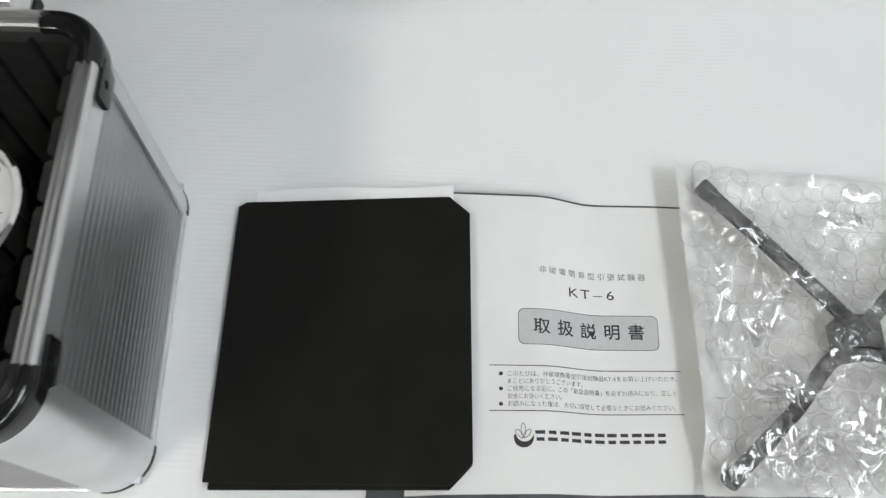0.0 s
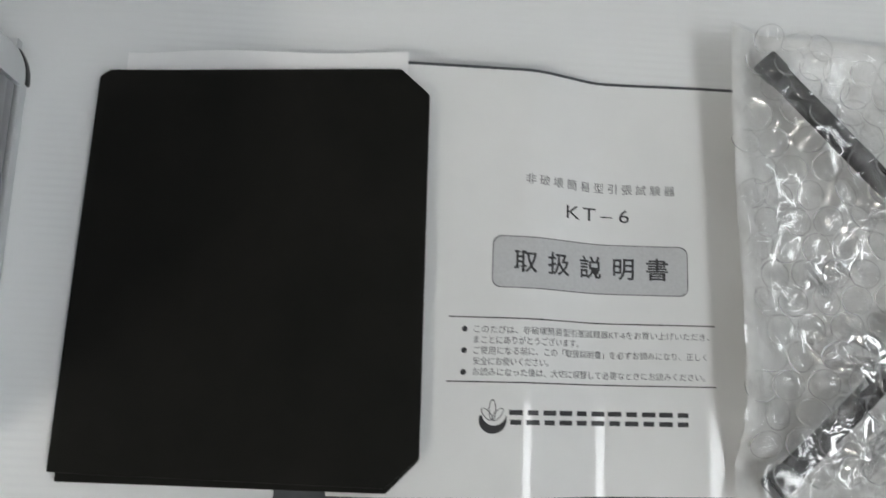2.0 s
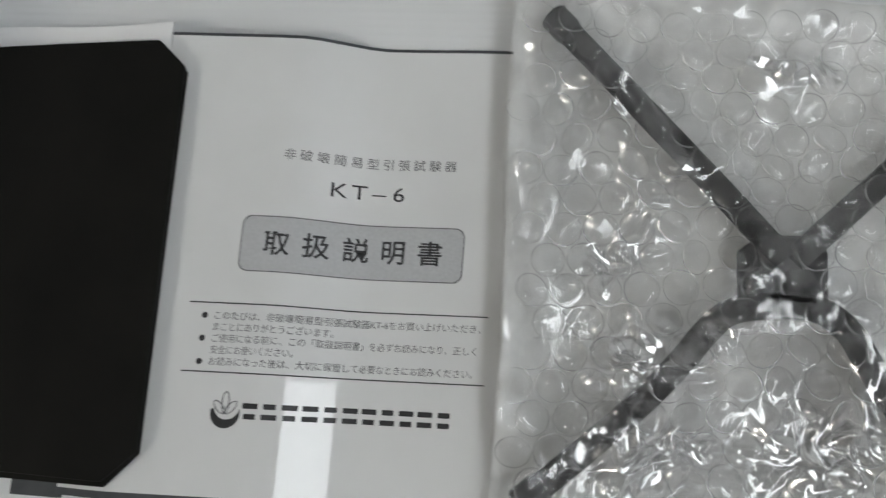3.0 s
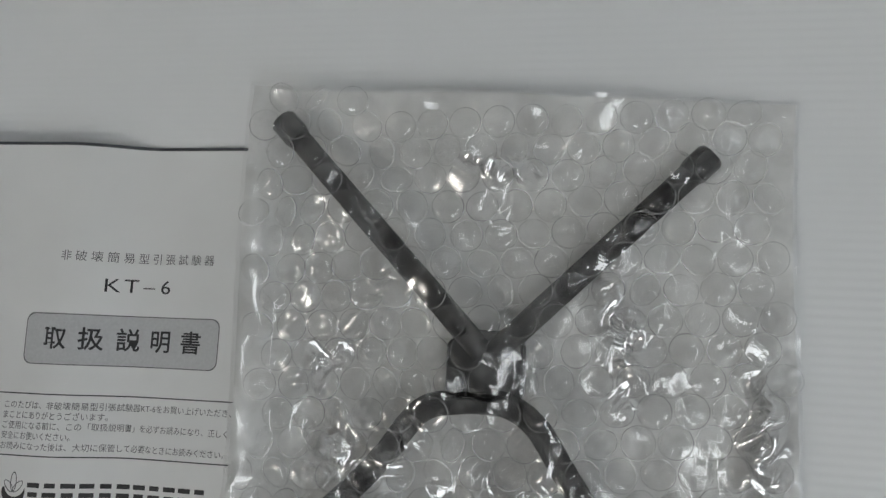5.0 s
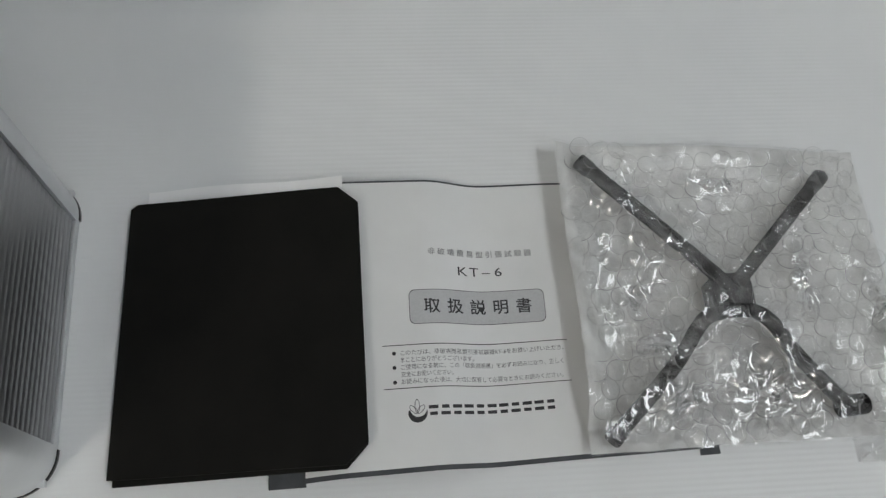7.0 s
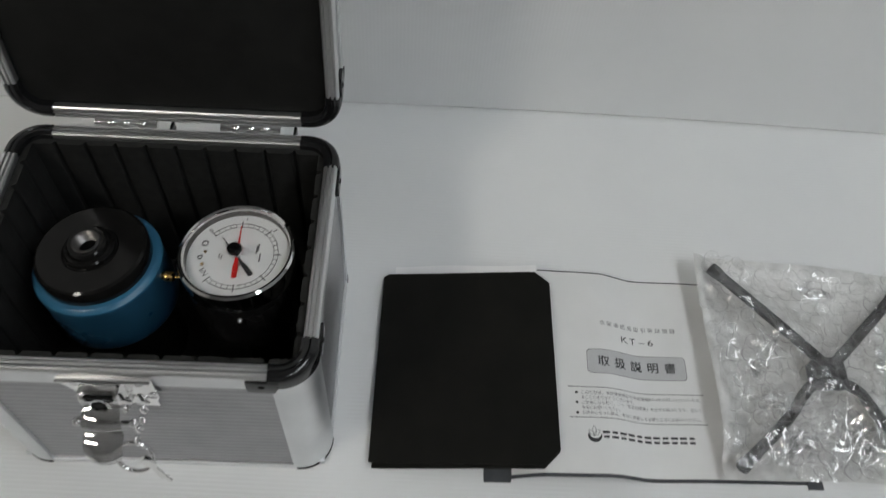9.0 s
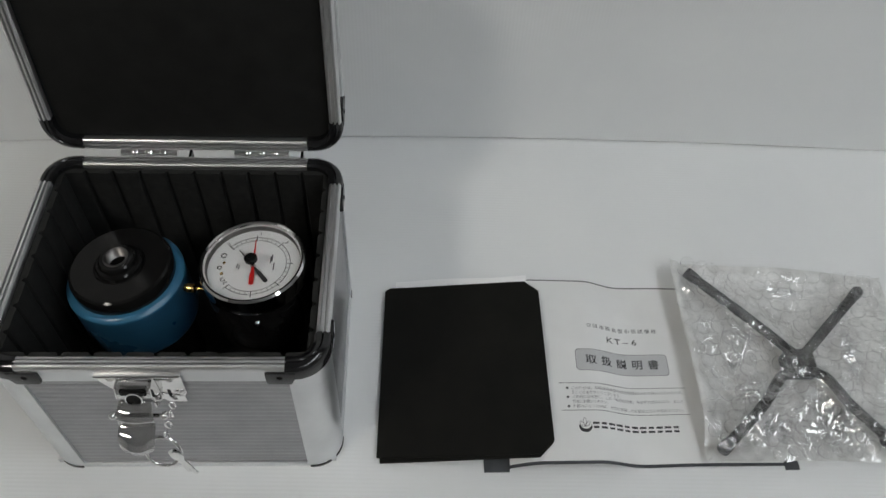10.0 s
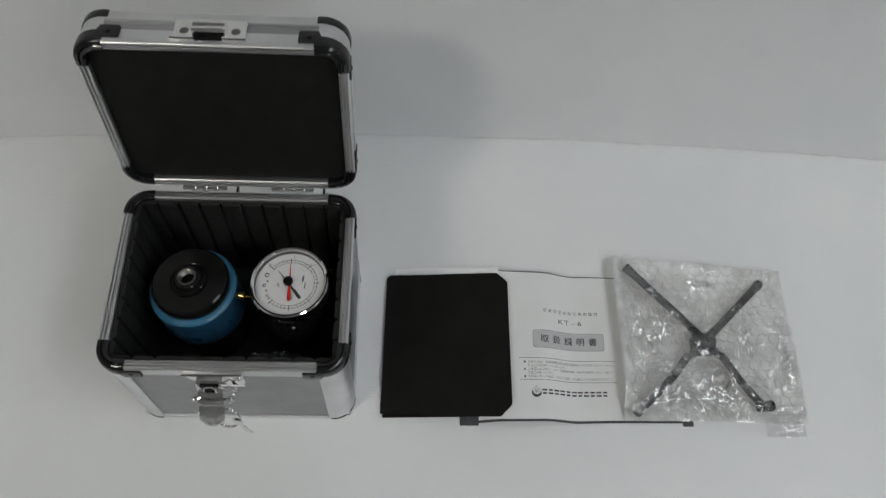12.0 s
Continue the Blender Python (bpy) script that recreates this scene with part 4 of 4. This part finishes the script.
def print_page():
    spaced_text("非破壊簡易型引張試験器", 0.0497, 0.1030, 0.1765, 0.0042, M_INK_GREY, "heading_character")
    spaced_text("KT–6", 0.0660, 0.0860, 0.1660, 0.0072, M_INK, "model_character", 1.25)
    # title in a tinted box with a rounded frame
    x0, x1, y0, y1, r = 0.0365, 0.1095, 0.1363, 0.1552, 0.0032
    bm = bmesh.new()
    xs = spread(x0 + r, x1 - r, 30)
    cols = []
    for x in [x0 + 0.0002, x0 + 0.0006, x0 + 0.0014] + xs + [x1 - 0.0014, x1 - 0.0006, x1 - 0.0002]:
        d = max(0.0, x0 + r - x, x - (x1 - r))
        e = r - math.sqrt(max(0.0, r * r - d * d))
        cols.append((bm.verts.new((x, askew(x, y0 + e), page_z(x) + 0.00008)), bm.verts.new((x, askew(x, y1 - e), page_z(x) + 0.00008))))
    for a, b in zip(cols, cols[1:]):
        bm.faces.new((a[0], b[0], b[1], a[1]))
    part("title_box", bm, M_TINT, manual, "grey tinted title box")
    outer = []
    for cx, cy, a in ((x1 - r, y1 - r, 0), (x0 + r, y1 - r, 90), (x0 + r, y0 + r, 180), (x1 - r, y0 + r, 270)):
        outer += arc(cx, cy, r, a, a + 90, 8)

    def finer(pts):
        out = []
        for a, b in zip(pts, pts[1:] + pts[:1]):
            k = max(1, int(math.dist(a, b) / 0.003))
            out += [(a[0] + (b[0] - a[0]) * i / k, a[1] + (b[1] - a[1]) * i / k) for i in range(k)]
        return out

    outer = finer(outer)
    bm = bmesh.new()
    mx, my = (x0 + x1) / 2, (y0 + y1) / 2
    a = [bm.verts.new((x, askew(x, y), page_z(x) + 0.00012)) for x, y in outer]
    b = []
    for x, y in outer:
        b.append(bm.verts.new((mx + (x - mx) * (1 - 0.00035 / (mx - x0)), askew(x, my + (y - my) * (1 - 0.00035 / (my - y0))), page_z(x) + 0.00012)))
    for i in range(len(outer)):
        j = (i + 1) % len(outer)
        bm.faces.new((a[i], a[j], b[j], b[i]))
    part("title_frame", bm, M_INK_GREY, manual)
    spaced_text("取扱説明書", 0.0485, 0.0982, 0.1455, 0.0088, M_INK, "title_character", 1.0, 0.00012)
    for y in (0.1255, 0.1032):
        part_mesh("rule", line_mesh(0.0220, 0.1190, y, 0.00021), M_INK, manual)
    for y in (0.1213, 0.1139, 0.1064):
        me = bpy.data.meshes.new("bullet")
        bm = prism(arc(0, 0, 0.0010, 0, 345, 23), 0, 0.0001)
        bm.to_mesh(me)
        bm.free()
        part_mesh("bullet", on_page(me, 0.0277, y), M_INK, manual)
    rows = (("このたびは、非破壊簡易型引張試験器KT-6をお買い上げいただき、", 0.1178, 0.1215), ("まことにありがとうございます。", 0.0700, 0.1178), ("ご使用になる前に、この「取扱説明書」を必ずお読みになり、正しく", 0.1168, 0.1141), ("安全にお使いください。", 0.0585, 0.1104), ("お読みになった後は、大切に保管して必要なときにお読みください。", 0.1160, 0.1067))
    for words, x, y in rows:
        fitted_text(words, 0.0310, x - 0.0010, y - 0.0003, 0.0030, M_INK_GREY)
    # maker's mark: three petals over a crescent, and a row of plain blocks
    for ang, ln in ((0, 0.0072), (-42, 0.0055), (42, 0.0055)):
        pts = arc(0, 0, 1, 0, 345, 23)
        m = Matrix.Rotation(radians(ang), 2)
        o = [tuple(m @ Vector((0.0013 * px, ln * (0.5 + 0.5 * py)))) for px, py in pts]
        i = [tuple(m @ Vector((0.00095 * px, ln * (0.5 + 0.44 * py)))) for px, py in pts[::-1]]
        me = bpy.data.meshes.new("petal")
        bm = bmesh.new()
        a, b = [bm.verts.new((x, y, 0)) for x, y in o], [bm.verts.new((x, y, 0)) for x, y in i[::-1]]
        for k in range(len(a)):
            bm.faces.new((a[k], a[(k + 1) % len(a)], b[(k + 1) % len(a)], b[k]))
        bm.to_mesh(me)
        bm.free()
        part_mesh("mark_petal", on_page(me, 0.0382, 0.0902), M_INK_GREY, manual)
    me = bpy.data.meshes.new("crescent")
    bm = prism(arc(0, 0, 0.0048, 165, 375, 20) + arc(0.0004, 0.0022, 0.0042, 350, 190, 20), 0, 0.0001)
    bm.to_mesh(me)
    bm.free()
    part_mesh("mark_crescent", on_page(me, 0.0384, 0.0905), M_INK, manual)
    for k in range(11):
        x = 0.0463 + 0.0606 * k / 10
        for dy, half in ((0.0017, 0.0024 - 0.0005 * (k % 3 == 1)), (-0.0016, 0.0019 + 0.0005 * (k % 2))):
            part_mesh("maker_name_block", line_mesh(x - half, x + half, 0.0913 + dy, 0.00085), M_INK, manual)


print_page()


# ---- white paper and black pouch ----
def under_pouch(x):
    return 0.0006 + 0.0124 * smooth(-0.118, 0.016, x) * 0.35 + 0.0124 * 0.65 * max(0.0, min(1.0, (x + 0.112) / 0.126))


def paper_sheet():
    def z(x, y):
        return max(page_z(x) + 0.0007 if x > X0 else 0.0009, under_pouch(x) - 0.0012) + 0.0008 * smooth(0.208, 0.226, y)

    def grid_y(x, v):
        return 0.085 + v * (0.2210 + 0.0017 * smooth(-0.10, 0.003, x) + 0.0009 * math.sin(x * 70) - 0.085)

    me = heightfield(spread(-0.1025, 0.003, 60), spread(0, 1, 24), lambda x, v: z(x, grid_y(x, v)), 0.0005)
    for vert in me.vertices:
        vert.co.y = grid_y(vert.co.x, vert.co.y)
    tagged(part_mesh("paper_sheet", me, M_PAPER, None, smooth=40), "folded white paper showing above the black pouch", "paper")


paper_sheet()


def pouch_layer(pts, thick, wave, name, parent, label):
    """A soft flat layer with bevelled outline that follows the slope below it."""
    bm = prism(pts, 0.0, thick, 0.0007, 2)
    bmesh.ops.triangulate(bm, faces=[f for f in bm.faces if len(f.verts) > 4])
    for cut in [i * 0.01 for i in range(-11, 2)]:
        bmesh.ops.bisect_plane(bm, geom=bm.verts[:] + bm.edges[:] + bm.faces[:], plane_co=(cut, 0, 0), plane_no=(1, 0, 0))
    for cut in (0.08, 0.10, 0.12, 0.14, 0.16, 0.18, 0.20):
        bmesh.ops.bisect_plane(bm, geom=bm.verts[:] + bm.edges[:] + bm.faces[:], plane_co=(0, cut, 0), plane_no=(0, 1, 0))
    for v in bm.verts:
        v.co.z += under_pouch(v.co.x) + wave
    return part(name, bm, M_VINYL, parent, label, smooth=35)


pouch = thing("black_pouch", pose(0, 0, 0), "flat matt black vinyl pouch with cut-off corners lying across the manual", "pouch")
LOWER = [(-0.1085, 0.0640), (0.0035, 0.0655), (0.0138, 0.0765), (0.0116, 0.2035), (0.0006, 0.2135), (-0.1075, 0.2125), (-0.1085, 0.2100)]
UPPER = [(-0.1108, 0.0672), (-0.098, 0.0670), (0.0030, 0.0672), (0.0140, 0.0772), (0.0115, 0.2045), (0.0095, 0.2065), (0.0008, 0.2142), (-0.1070, 0.2120), (-0.1108, 0.2092)]
pouch_layer(LOWER, 0.0018, 0.0, "back_panel", pouch, "")
pouch_layer(UPPER, 0.0017, 0.0019, "front_panel", pouch, "")


# ---- the four-legged stand in bubble wrap ----
HUB = Vector((0.2080, 0.1470, 0.0125))
CROWN = Vector((0.2040, 0.1350, 0.0180))
# each leg from its foot to the middle: two straight ones, and a bent pair that meets in an arch before the hub
LEGS = (
    [Vector(p) for p in ((0.1365, 0.2235, 0.0165), (0.1700, 0.1890, 0.0155), (0.1900, 0.1683, 0.0145), (0.2030, 0.1547, 0.0135), (0.2075, 0.1500, 0.0130))],
    [Vector(p) for p in ((0.2740, 0.2135, 0.0100), (0.2440, 0.1834, 0.0115), (0.2215, 0.1608, 0.0125), (0.2145, 0.1538, 0.0130), (0.2100, 0.1493, 0.0130))],
    [Vector(p) for p in ((0.1345, 0.0740, 0.0150), (0.1640, 0.1015, 0.0140), (0.1775, 0.1165, 0.0145), (0.1840, 0.1255, 0.0160), (0.1915, 0.1325, 0.0175)) ] + [CROWN],
    [Vector(p) for p in ((0.2580, 0.0835, 0.0110), (0.2385, 0.1090, 0.0120), (0.2310, 0.1205, 0.0135), (0.2250, 0.1290, 0.0155), (0.2160, 0.1345, 0.0170))] + [CROWN],
)
LEG_R = 0.0040


def eased(pts, n=4):
    """A rounded run through the points of a bent rod."""
    out = []
    for k in range(len(pts) - 1):
        a, b = pts[max(k - 1, 0)], pts[min(k + 2, len(pts) - 1)]
        for i in range(n):
            q = i / n
            p, c = pts[k], pts[k + 1]
            out.append(0.5 * (2 * p + (c - a) * q + (2 * a - 5 * p + 4 * c - b) * q * q + (3 * p - a - 3 * c + b) * q ** 3))
    return out + [pts[-1]]


stand = thing("four_legged_stand", pose(0, 0, 0), "dark enamelled four-legged stand packed inside bubble wrap", "stand")
for k, pts in enumerate(LEGS):
    leg = part("leg", tube(eased(pts), LEG_R, 14), M_ROD, stand, "dark round leg", smooth=40)
    d = (pts[0] - pts[1]).normalized()
    part("leg_foot", tube([pts[0] - d * 0.006, pts[0] - d * 0.004, pts[0] + d * 0.0028, pts[0] + d * 0.0036], lambda q: 0.0048 if 0.2 < q < 0.9 else 0.0042, 14), M_PLASTIC, leg, "black foot cap", smooth=40)
    if k == 3:
        foot = pts[0] + Vector((0.0025, 0.0005, 0.0))
        part("adjusting_foot", tube([foot + Vector((x, 0.1 * x, 0.0)) for x in (-0.0082, -0.0078, -0.0070, -0.0055, 0.0055, 0.0070, 0.0078, 0.0082)], lambda q: 0.0054 * math.sqrt(max(0.02, 1 - abs(2 * q - 1) ** 4)), 16), M_ROD, leg, "thick black adjusting foot", smooth=40)
part("hub", moved(prism([(-0.0125, -0.0100), (-0.0100, -0.0120), (0.0100, -0.0120), (0.0125, -0.0100), (0.0125, 0.0060), (0.0070, 0.0105), (-0.0070, 0.0105), (-0.0125, 0.0060)], -0.0085, 0.0014, 0.0016, 3), pose(*HUB)), M_ROD, stand, "dark block that joins the legs", smooth=30)


def leg_distance(x, y):
    """How far off the stand's rods a point lies, and the height of their tops there."""
    best, height = 1.0, 0.0
    p = Vector((x, y))
    for pts in LEGS:
        for a, b in zip(pts, pts[1:]):
            d = b.xy - a.xy
            q = max(0.0, min(1.0, (p - a.xy).dot(d) / d.length_squared))
            dist = (a.xy + d * q - p).length
            if dist < best:
                best, height = dist, a.z + (b.z - a.z) * q + LEG_R + 0.0012
    hub = max(0.0, (p - HUB.xy).length - 0.011)
    if hub < best:
        best, height = hub, 0.0198
    return best, height


WX0, WX1, WY0, WY1 = 0.1215, 0.3035, 0.0655, 0.2395


def wrap_edge(x, y):
    return min(x - WX0, WX1 - x, y - WY0, WY1 - y)


PITCH, BUBBLE_R, BUBBLE_TURN = 0.0112, 0.0052, radians(4)


def bubble_centres():
    """Centres of the hexagonal field of bubbles inside the wrap's edges."""
    ca, sa = math.cos(BUBBLE_TURN), math.sin(BUBBLE_TURN)
    out = []
    for row in range(-4, 34):
        for col in range(-2, 40):
            u, v = (col + (0.5 if row % 2 else 0.0)) * PITCH, row * PITCH * 0.866
            x, y = u * ca - v * sa, u * sa + v * ca
            if wrap_edge(x, y) > 0.0048:
                out.append((x, y))
    return out


CREASED = ((0.174, 0.166, 0.008, 0.012), (0.157, 0.140, 0.011, 0.016), (0.160, 0.112, 0.010, 0.012), (0.172, 0.088, 0.020, 0.016), (0.186, 0.118, 0.008, 0.010),
           (0.222, 0.094, 0.016, 0.016), (0.250, 0.155, 0.005, 0.026), (0.215, 0.2125, 0.024, 0.005), (0.292, 0.130, 0.006, 0.022))


def creasing(x, y):
    """How crumpled the film is, from 0 to 1."""
    m = sum(math.exp(-((x - cx) / wx) ** 2 - ((y - cy) / wy) ** 2) for cx, cy, wx, wy in CREASED)
    return 0.14 + 0.86 * min(1.0, m)


def ridge(x, y, scale, seed):
    wx, wy = 0.004 * noise.noise(Vector((x * 90, y * 90, seed + 4.0))), 0.004 * noise.noise(Vector((x * 90, y * 90, seed + 9.0)))
    return (1.0 - abs(noise.noise(Vector(((x + wx) * scale, (y + wy) * scale, seed))))) ** 2


def edge_rise(x, y):
    """The free left and far edges of the wrap stand off the table."""
    left, far = 1 - smooth(0.0, 0.028, x - WX0), 1 - smooth(0.0, 0.030, WY1 - y)
    near = 1 - smooth(0.0, 0.026, y - WY0)
    return max(left * smooth(0.07, 0.10, y), 0.6 * far * (1 - smooth(0.22, 0.30, x)), 0.42 * near * (1 - smooth(0.23, 0.28, x)))


def wrap_top(x, y):
    d, h = leg_distance(x, y)
    e = wrap_edge(x, y)
    rim = 0.0036 + 0.0140 * edge_rise(x, y)
    low = 0.0122 - 0.005 * smooth(0.14, 0.28, x) + 0.0020 * noise.noise(Vector((x * 28, y * 28, 0.3)))
    f = 1 - smooth(0.0045, 0.030, d)
    z = low + max(0.0, h - low) * f ** 1.3
    c = creasing(x, y)
    z += c * (0.0056 * (ridge(x, y, 62, 3.0) - 0.5) + 0.0046 * (ridge(x, y, 120, 11.0) - 0.5))
    z += 0.0035 * smooth(0.190, 0.208, y) * (1 - smooth(0.208, 0.222, y)) * smooth(0.175, 0.195, x) * (1 - smooth(0.255, 0.275, x))
    z = max(z, rim + 0.001, h + 0.0004 if d < 0.004 else 0.0)
    return rim + (z - rim) * smooth(-0.002, 0.0045 + 0.006 * smooth(0.14, 0.28, x), e) + 0.0003


def bubble_mesh(seed, crush):
    """One air bubble: a flat-topped drum of film with its welded rim; crush lets the air out."""
    seg = 30
    profile = [(1.06, 0.0), (1.03, 0.0003), (0.99, 0.0003), (0.975, 0.0009), (0.945, 0.0015), (0.89, 0.0020), (0.78, 0.0024), (0.58, 0.0026), (0.30, 0.0026)]
    verts, faces = [], []
    for k, (r, z) in enumerate(profile):
        for i in range(seg):
            a = 2 * math.pi * i / seg
            px, py = r * math.cos(a), r * math.sin(a)
            n1 = noise.noise(Vector((px * 1.3, py * 1.3, seed * 7.1)))
            n2 = abs(noise.noise(Vector((px * 2.4, py * 2.4, seed * 3.3 + 2)))) + 0.5 * crush * abs(noise.noise(Vector((px * 5.5, py * 5.5, seed * 1.7))))
            zz = z * (1 + crush * (0.9 * n1 - 1.1 * n2)) + 0.00012 * n1 * (k > 5)
            rr = r * (1 + 0.10 * crush * noise.noise(Vector((px * 1.1, py * 1.1, seed + 5.0))) * (k > 2))
            verts.append((rr * BUBBLE_R * math.cos(a), rr * BUBBLE_R * math.sin(a), zz))
    for k in range(len(profile) - 1):
        for i in range(seg):
            faces.append((k * seg + i, k * seg + (i + 1) % seg, (k + 1) * seg + (i + 1) % seg, (k + 1) * seg + i))
    n = len(verts)
    verts.append((0, 0, 0.0026 * (1 - 0.5 * crush)))
    last = (len(profile) - 1) * seg
    faces += [(last + i, last + (i + 1) % seg, n) for i in range(seg)]
    me = bpy.data.meshes.new("bubble")
    me.from_pydata(verts, [], faces)
    me.materials.append(M_BUBBLE)
    me.materials.append(M_WELD)
    for k, p in enumerate(me.polygons):
        p.use_smooth = k >= 2 * seg
        p.material_index = 1 if k < 2 * seg else 0
    return me


def skewed(x, y):
    """The wrap is not quite square."""
    u, w = (x - WX0) / (WX1 - WX0), (y - WY0) / (WY1 - WY0)
    sx = 0.002 * math.sin(w * 5.0) * (u if u > 0.5 else 1 - u) * (1 - w * w) + 0.0005 * noise.noise(Vector((0, w * 25, u)))
    sy = -0.0045 * u * w + 0.0035 * u * (1 - w) + 0.0010 * noise.noise(Vector((u * 9, 3.0, 0))) * abs(2 * w - 1) * smooth(0.0, 0.15, u)
    return x + sx, y + sy


def skew_mesh(me):
    for v in me.vertices:
        v.co.x, v.co.y = skewed(v.co.x, v.co.y)
    return me


def bubble_wrap():
    t = thing("bubble_wrap", pose(0, 0, 0), "clear bubble wrap pouch folded round the dark stand", "bubble wrap")
    xs, ys = spread(WX0, WX1, 300), spread(WY0, WY1, 280)
    film = heightfield(xs, ys, wrap_top)
    film.attributes.new("creased", "FLOAT", "POINT").data.foreach_set("value", [creasing(v.co.x, v.co.y) for v in film.vertices])
    part_mesh("upper_layer", skew_mesh(film), M_WRAP, t, "upper layer of clear bubbles", smooth=75)
    xs, ys = spread(WX0 + 0.001, WX1 - 0.001, 100), spread(WY0 + 0.001, WY1 - 0.001, 90)

    def under(x, y):
        return min(0.0032 + 0.0140 * edge_rise(x, y) + 0.0007 * noise.noise(Vector((x * 170, y * 170, 4.0))), wrap_top(x, y) - 0.0012)

    part_mesh("lower_layer", skew_mesh(heightfield(xs, ys, under)), M_WRAP_UNDER, t, "lower layer of bubble wrap", smooth=75)
    xs, ys = spread(0.262, 0.301, 48), spread(0.0565, 0.084, 36)

    def flap(x, y):
        e = min(x - 0.262, 0.301 - x, y - 0.0565)
        return 0.0012 + smooth(0, 0.006, e) * (0.0035 + 0.0045 * abs(noise.noise(Vector((x * 110, y * 110, 3))))) + 0.008 * smooth(0.070, 0.084, y)

    loose = heightfield(xs, ys, flap)
    loose.attributes.new("creased", "FLOAT", "POINT").data.foreach_set("value", [0.3] * len(loose.vertices))
    part_mesh("flap", loose, M_WRAP, t, "loose folded flap", smooth=75)
    plump = [bubble_mesh(k, 0.12 + 0.05 * k) for k in range(4)]
    slack = [bubble_mesh(10 + k, 0.7 + 0.12 * k) for k in range(4)]
    dice = random.Random(5)
    q = 0.0038
    for x, y in bubble_centres():
        c = creasing(x, y)
        me = dice.choice(slack if dice.random() < 0.12 + 0.5 * (c - 0.16) else plump)
        zs = [wrap_top(x + a, y + b) for a, b in ((0, 0), (q, 0), (-q, 0), (0, q), (0, -q))]
        gx, gy = (zs[1] - zs[2]) / (2 * q), (zs[3] - zs[4]) / (2 * q)
        px, py = skewed(x, y)
        tilt_x, tilt_y = math.degrees(math.atan(gy)) + dice.uniform(-3, 3), -math.degrees(math.atan(gx)) + dice.uniform(-3, 3)
        ob = new("bubble", me)
        ob.parent = t
        ob.matrix_basis = pose(px, py, sum(zs) / 5 - 0.0002, tilt_x, tilt_y, dice.uniform(0, 360))


bubble_wrap()
